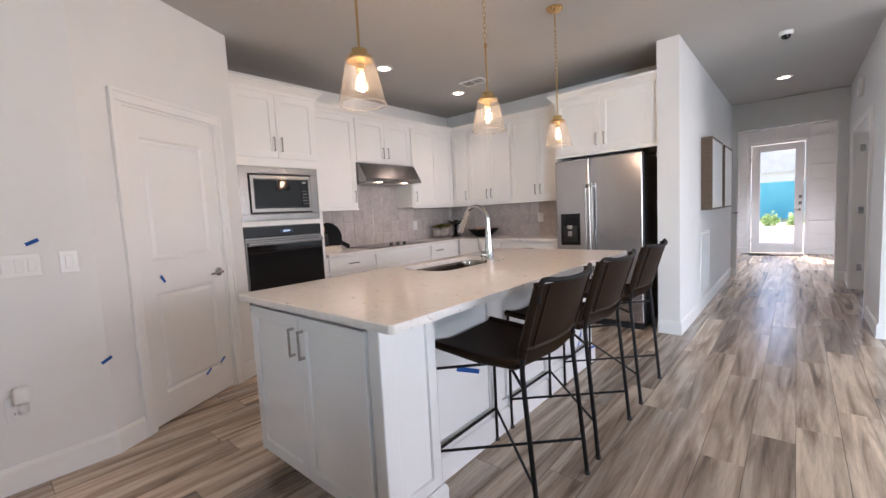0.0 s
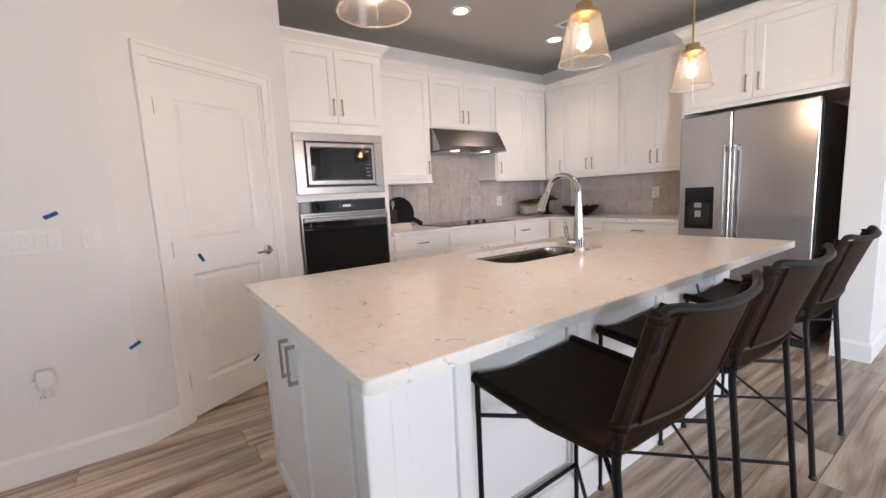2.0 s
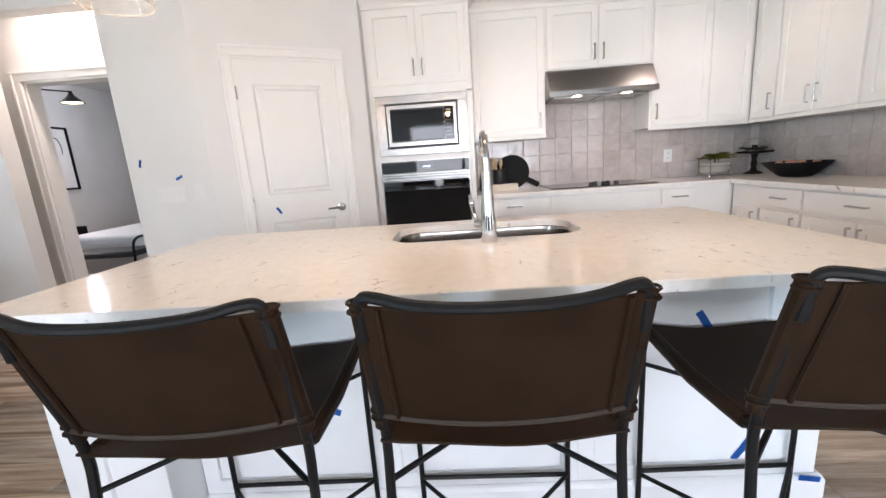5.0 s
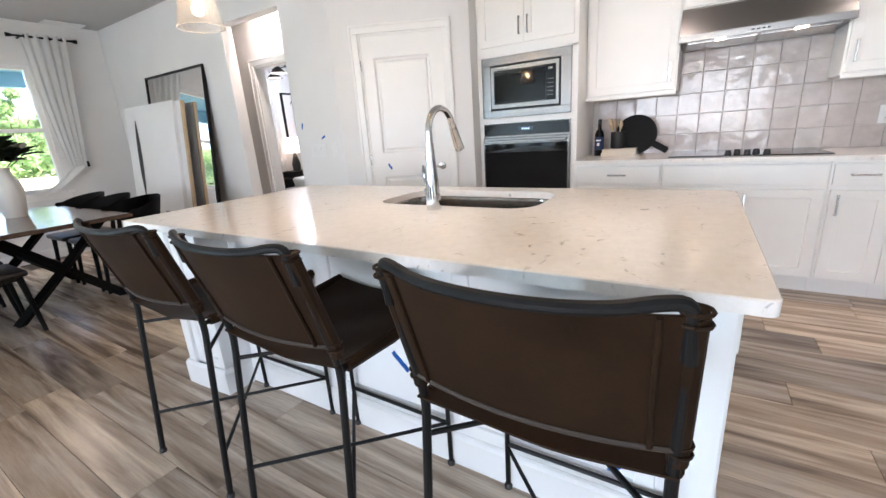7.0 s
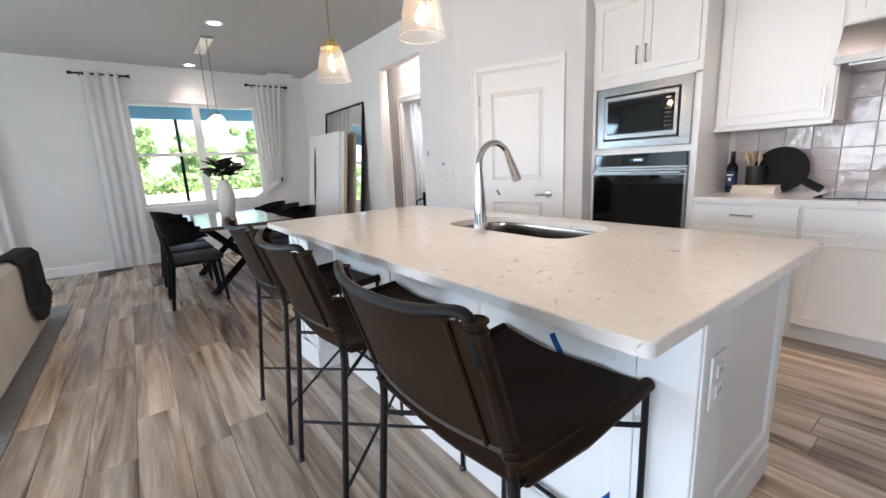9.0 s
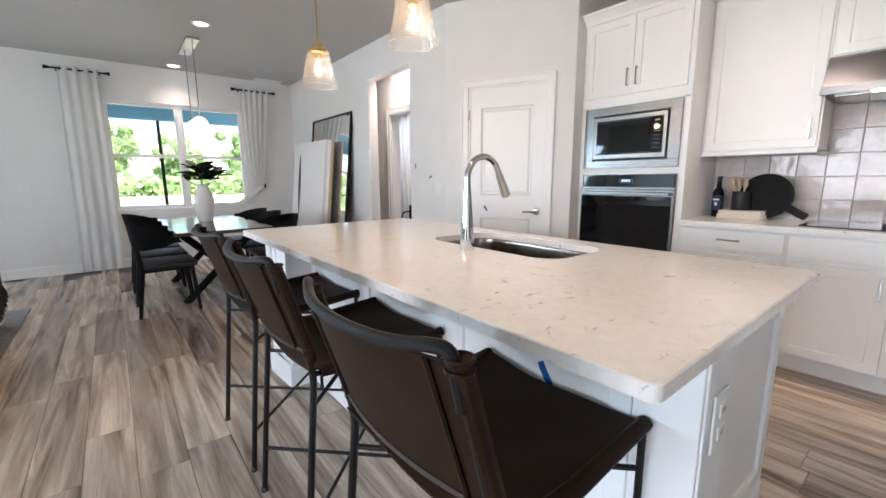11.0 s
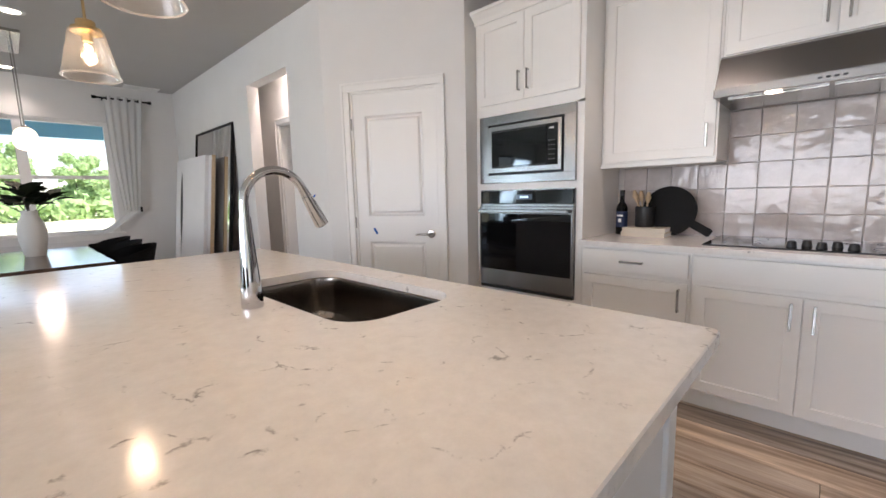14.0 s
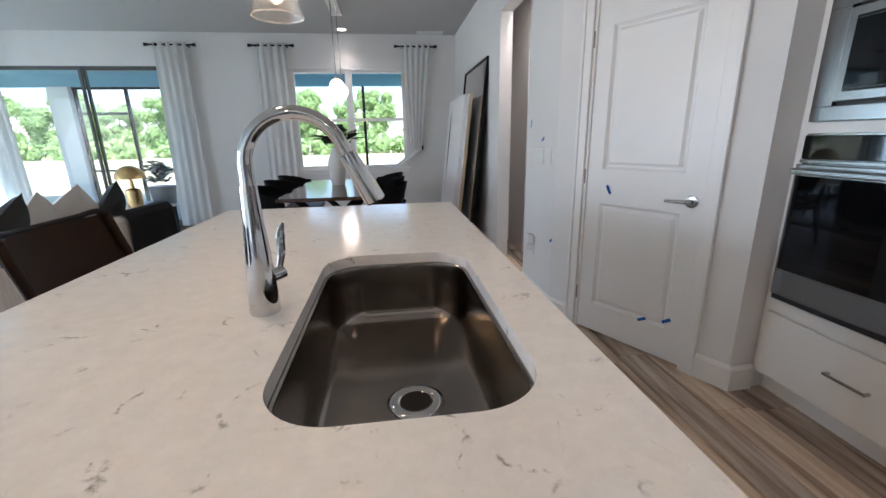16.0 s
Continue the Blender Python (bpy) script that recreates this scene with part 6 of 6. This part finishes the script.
for cx, cz, r_ in ((0.22, 0.6, 0.16), (0.42, 0.65, 0.12), (0.35, 0.32, 0.14)):
    part("ink_line", tube(bmesh.new(), [(cx + r_ * 0.5 * math.cos(a), 0.022, cz + r_ * math.sin(a)) for a in np.linspace(0.6, 3.6, 12)], 0.007, 5), M["black"], ar)
lf2 = thing("ceiling_light", pose(-5.15, -2.85, 0), "black three-cone ceiling light in the bedroom, lit", "ceiling light")
part("mount", tube(bmesh.new(), [(0, 0, H), (0, 0, 2.42)], 0.012, 8), M["blackmetal"], lf2)
for a in (0.5, 2.6, 4.7):
    c_, s_ = math.cos(a), math.sin(a)
    part("arm", tube(bmesh.new(), [(0, 0, 2.43), (0.32 * c_, 0.32 * s_, 2.43)], 0.009, 8), M["blackmetal"], lf2)
    part("cone_shade", lathe(bmesh.new(), [(0.02, 2.44), (0.025, 2.40), (0.06, 2.36), (0.13, 2.29)], 20, (0.32 * c_, 0.32 * s_, 0)), M["blackmetal"], lf2, smooth=True)
    part("bulb", lathe(bmesh.new(), [(0.001, 2.36), (0.035, 2.34), (0.11, 2.296), (0.001, 2.294)], 16, (0.32 * c_, 0.32 * s_, 0)), M["opal"], lf2)
# cool light added under the fixture, standing in for the bedroom window's daylight
lamp("bedroom_ceiling_lamp", "POINT", pose(-5.15, -2.85, 2.20), 12, COOL, 0.15)
bc = thing("curtain", pose(0, 0, 0), "pale curtain beside the bedroom window", "curtain", "white curtains")
part("cloth", folds(bmesh.new(), 60, np.linspace(0.02, 2.62, 16), lambda z: -5.45, lambda z: -4.78, 0.035, -3.60, 6), M["curtain"], bc, smooth=True)
part("rod", tube(bmesh.new(), [(-5.5, -3.60, 2.63), (-3.45, -3.60, 2.63)], 0.012, 8), M["blackmetal"], bc)

# ---- outside ----
tagged(part("ground", boxes((-400, 400, -400, 400, -0.5, -0.12)), M["grass"]), "mown green lawn", "lawn", kind="structure")
LN = thing("covered_patio", pose(0, 0, 0), "covered screened patio with a pale blue ceiling", "patio", kind="structure")
part("patio_slab", boxes((-3.0, 7.5, -7.3, -3.84, -0.14, -0.04)), M["concrete"], LN)
part("patio_ceiling", boxes((-3.0, 7.5, -7.3, -3.84, 2.72, 2.80)), M["bluepaint"], LN)
part("header_beam", boxes((-3.0, 7.5, -7.34, -7.18, 2.47, 2.72)), M["bluepaint"], LN)
part("roof", boxes((-3.3, 7.8, -7.6, -3.84, 2.80, 2.95)), M["concrete"], LN)
part("column", boxes((4.88, 5.30, -7.4, -7.1, -0.1, 2.47), bevel=0.01), M["trim"], LN)
for x in (-1.31, 1.1, 2.6, 3.82, 4.84):
    part("screen_post", boxes((x - 0.03, x + 0.03, -7.28, -7.22, -0.04, 2.47)), M["blackmetal"], LN)
part("screen_rail", boxes((3.82, 4.88, -7.28, -7.23, 1.89, 1.95), (1.1, 4.88, -7.28, -7.23, 0.66, 0.71), (1.1, 4.88, -7.28, -7.22, 2.42, 2.47)), M["blackmetal"], LN)
pp = thing("patio_planter", pose(2.62, -5.6, -0.04), "black planter with a dark bush on the patio", "planter")
part("pot", lathe(bmesh.new(), [(0.001, 0), (0.16, 0), (0.22, 0.35), (0.24, 0.5), (0.21, 0.5), (0.001, 0.46)], 20), M["black"], pp, smooth=True)
bm = bmesh.new()
for k in range(30):
    leaves(bm, 7, (rng.uniform(-0.15, 0.15), rng.uniform(-0.15, 0.15), 0.55 + 0.4 * rng.random()), 1, 0.8, 0.14, rng)
part("bush", bm, M["darkleaf"], pp)


def clump(bm, c, r, n, size, rng):
    """Leaf cards scattered through an uneven ball of foliage."""
    for _ in range(n):
        d = Vector((rng.gauss(0, 1), rng.gauss(0, 1), rng.gauss(0, 0.8))).normalized()
        p = Vector(c) + d * r * rng.uniform(0.45, 1.05) * (0.8 + 0.35 * noise.noise(d * 2.2 + Vector(c)))
        a = Vector((rng.uniform(-1, 1), rng.uniform(-1, 1), rng.uniform(-1, 1))).normalized()
        b = a.cross(d).normalized()
        s = size * rng.uniform(0.6, 1.3)
        bm.faces.new([bm.verts.new(p + v) for v in (a * s, b * s * 0.5, -a * s, -b * s * 0.5)])


def tree(x, y, h, w, seed):
    r_ = random.Random(seed)
    t = thing("tree", pose(x, y, -0.12), "broadleaf tree at the lawn's far edge", "tree", "trees beyond the lawn")
    bm = tube(bmesh.new(), [(0, 0, 0), (0.1, 0, h * 0.3), (0.05, 0.1, h * 0.6)], [0.20, 0.15, 0.08], 8)
    for k in range(5):
        a = k * 1.3
        tube(bm, [(0.08, 0, h * (0.25 + 0.07 * k)), (0.5 * w * math.cos(a), 0.5 * w * math.sin(a), h * (0.5 + 0.07 * k))], [0.08, 0.03], 6)
    part("trunk", bm, M["bark"], t)
    bm = bmesh.new()
    for k in range(22):
        a, rr = r_.uniform(0, 6.3), w * r_.uniform(0.0, 0.75)
        z = h * r_.uniform(0.22, 0.92)
        clump(bm, (rr * math.cos(a), rr * math.sin(a), z), w * r_.uniform(0.20, 0.42), 620, 0.17, r_)
    part("crown", bm, M["leaf"], t)


r0 = random.Random(11)
for k in range(26):
    tree(-40 + k * 3.5 + r0.uniform(-1.2, 1.2), -42 - 7 * r0.random() - (6 if k % 3 == 0 else 0), r0.uniform(4.8, 7.0) + (1.6 if k % 4 == 0 else 0), r0.uniform(2.4, 3.5), k)
bm = bmesh.new()
for k in range(46):
    clump(bm, (-41 + k * 1.9, -40 + r0.uniform(-1.4, 1.4), 0.7), r0.uniform(1.2, 1.9), 240, 0.34, r0)
tagged(part("undergrowth", bm, M["leaf"]), "thick green undergrowth below the trees", "bushes", kind="stuff")
# the street side seen through the front door
tagged(part("driveway", boxes((-9, 9, 13.2, 24, -0.12, -0.09)), plain("pale_street_concrete", (0.62, 0.62, 0.61), 0.85, var=0.08, relief=0.4)), "pale concrete street and drive", "road", kind="structure")
hs_ = thing("house", pose(-1.5, 33, -0.1), "single-storey house with a gabled roof across the street", "house")
part("wall", boxes((-6, 6, 0, 8, 0, 3.0)), plain("pale_siding", (0.82, 0.83, 0.85), 0.7, var=0.03), hs_)
bm = bmesh.new()
a_ = [[bm.verts.new((x, y, z)) for x, z in ((-6.4, 2.9), (0, 5.4), (6.4, 2.9))] for y in (-0.4, 8.4)]
bm.faces.new((a_[0][0], a_[0][1], a_[1][1], a_[1][0])), bm.faces.new((a_[0][1], a_[0][2], a_[1][2], a_[1][1])), bm.faces.new(a_[0]), bm.faces.new(a_[1][::-1])
part("roof", bm, plain("grey_shingle", (0.66, 0.67, 0.70), 0.9, var=0.1), hs_)
part("garage_door", boxes((-1.2, 3.4, -0.03, 0.0, 0.0, 2.3)), plain("teal_paint", (0.10, 0.56, 0.68), 0.5), hs_, "teal panelled garage door")
bm = bmesh.new()
for k in range(9):
    clump(bm, (-4 + k, 26.0, 0.15), 0.5, 160, 0.12, r0)
tagged(part("front_hedge", bm, M["leaf"]), "low green hedge along the street", "hedge", kind="stuff")

# ---- backsplash tiles and floor planks ----
PT_ = 0.155
bk = tagged(part("backsplash", boxes((-4.20, -4.1945, 2.342, 5.095, 0.915, 1.93)), M["grout"]), "grouted glazed tile backsplash behind the cooktop", "backsplash", kind="structure")
bk2 = tagged(part("backsplash_north", boxes((-4.194, -2.075, 5.0945, 5.10, 0.915, 1.42)), M["grout"]), "grouted glazed tile backsplash beside the fridge", "backsplash", kind="structure")
e_ = 0.0765
bm = bmesh.new()
lo = [bm.verts.new(p) for p in ((-e_, 0, -e_), (e_, 0, -e_), (e_, 0, e_), (-e_, 0, e_))]
md = [bm.verts.new(p) for p in ((-e_, -0.006, -e_), (e_, -0.006, -e_), (e_, -0.006, e_), (-e_, -0.006, e_))]
k_ = e_ - 0.003
hi = [bm.verts.new(p) for p in ((-k_, -0.0085, -k_), (k_, -0.0085, -k_), (k_, -0.0085, k_), (-k_, -0.0085, k_))]
for a, b in ((lo, md), (md, hi)):
    for i in range(4):
        bm.faces.new((a[i], a[(i + 1) % 4], b[(i + 1) % 4], b[i]))
bm.faces.new(hi)
tile_mesh = bpy.data.meshes.new("tile")
bmesh.ops.recalc_face_normals(bm, faces=bm.faces[:])
bm.to_mesh(tile_mesh), bm.free()
tile_mesh.materials.append(M["tile"])
rt = random.Random(7)


def tile(parent, m):
    ob = new("tile", tile_mesh)
    ob.matrix_world = m @ pose(0, 0, 0, rt.uniform(-0.9, 0.9), 0, rt.uniform(-0.9, 0.9))
    ob.parent = parent


for i in range(-7, 12):
    y = 3.313 + (i + 0.5) * PT_
    if 2.36 < y < 5.07:
        for j in range(6 if 3.0 < y < 3.9 else 3):
            tile(bk, pose(-4.195, y, 0.917 + (j + 0.5) * PT_, 0, 0, 90))
for i in range(13):
    for j in range(3):
        tile(bk2, pose(-4.18 + (i + 0.5) * PT_, 5.0947, 0.917 + (j + 0.5) * PT_))
PW, PL = 0.184, 1.22
bm = boxes((-PW / 2 + 0.0009, PW / 2 - 0.0009, -PL / 2 + 0.001, PL / 2 - 0.001, -0.006, 0.0), bevel=0.0016, seg=1)
plank_mesh = bpy.data.meshes.new("plank")
bm.to_mesh(plank_mesh), bm.free()
plank_mesh.materials.append(M["plank"])
rp = random.Random(3)
far = []
cols = int((6.1 + 4.2) / PW) + 2
for c in range(cols):
    x = 0.026 + PW / 2 + (c - 23) * PW
    shift = rp.random() * PL
    y = -3.70 - shift
    while y < 12.2:
        yc = y + PL / 2
        inside = (-3.75 < yc < 5.3 and -4.3 < x < 6.2) or (5.3 <= yc < 12.1 and -1.5 < x < 0.75)
        if inside:
            near = (-3.7 < yc < 5.0 and -3.75 < x < 0.95) or (yc >= 5.0)
            if near and not (-2.0 < x < -1.4 and 1.4 < yc < 2.8):
                ob = new("plank", plank_mesh)
                ob.location = (x, yc, 0)
                ob.parent = floor
            else:
                far.append((x, yc))
        y += PL
bm = bmesh.new()
for x, y in far:
    vs = box(bm, x - PW / 2 + 0.001, x + PW / 2 - 0.001, y - PL / 2 + 0.001, y + PL / 2 - 0.001, -0.006, 0.0)
box(bm, -8.0, -4.25, -3.7, 1.5, -0.006, 0.0)
tagged(part("far_planks", bm, M["plank"], floor), kind="stuff")
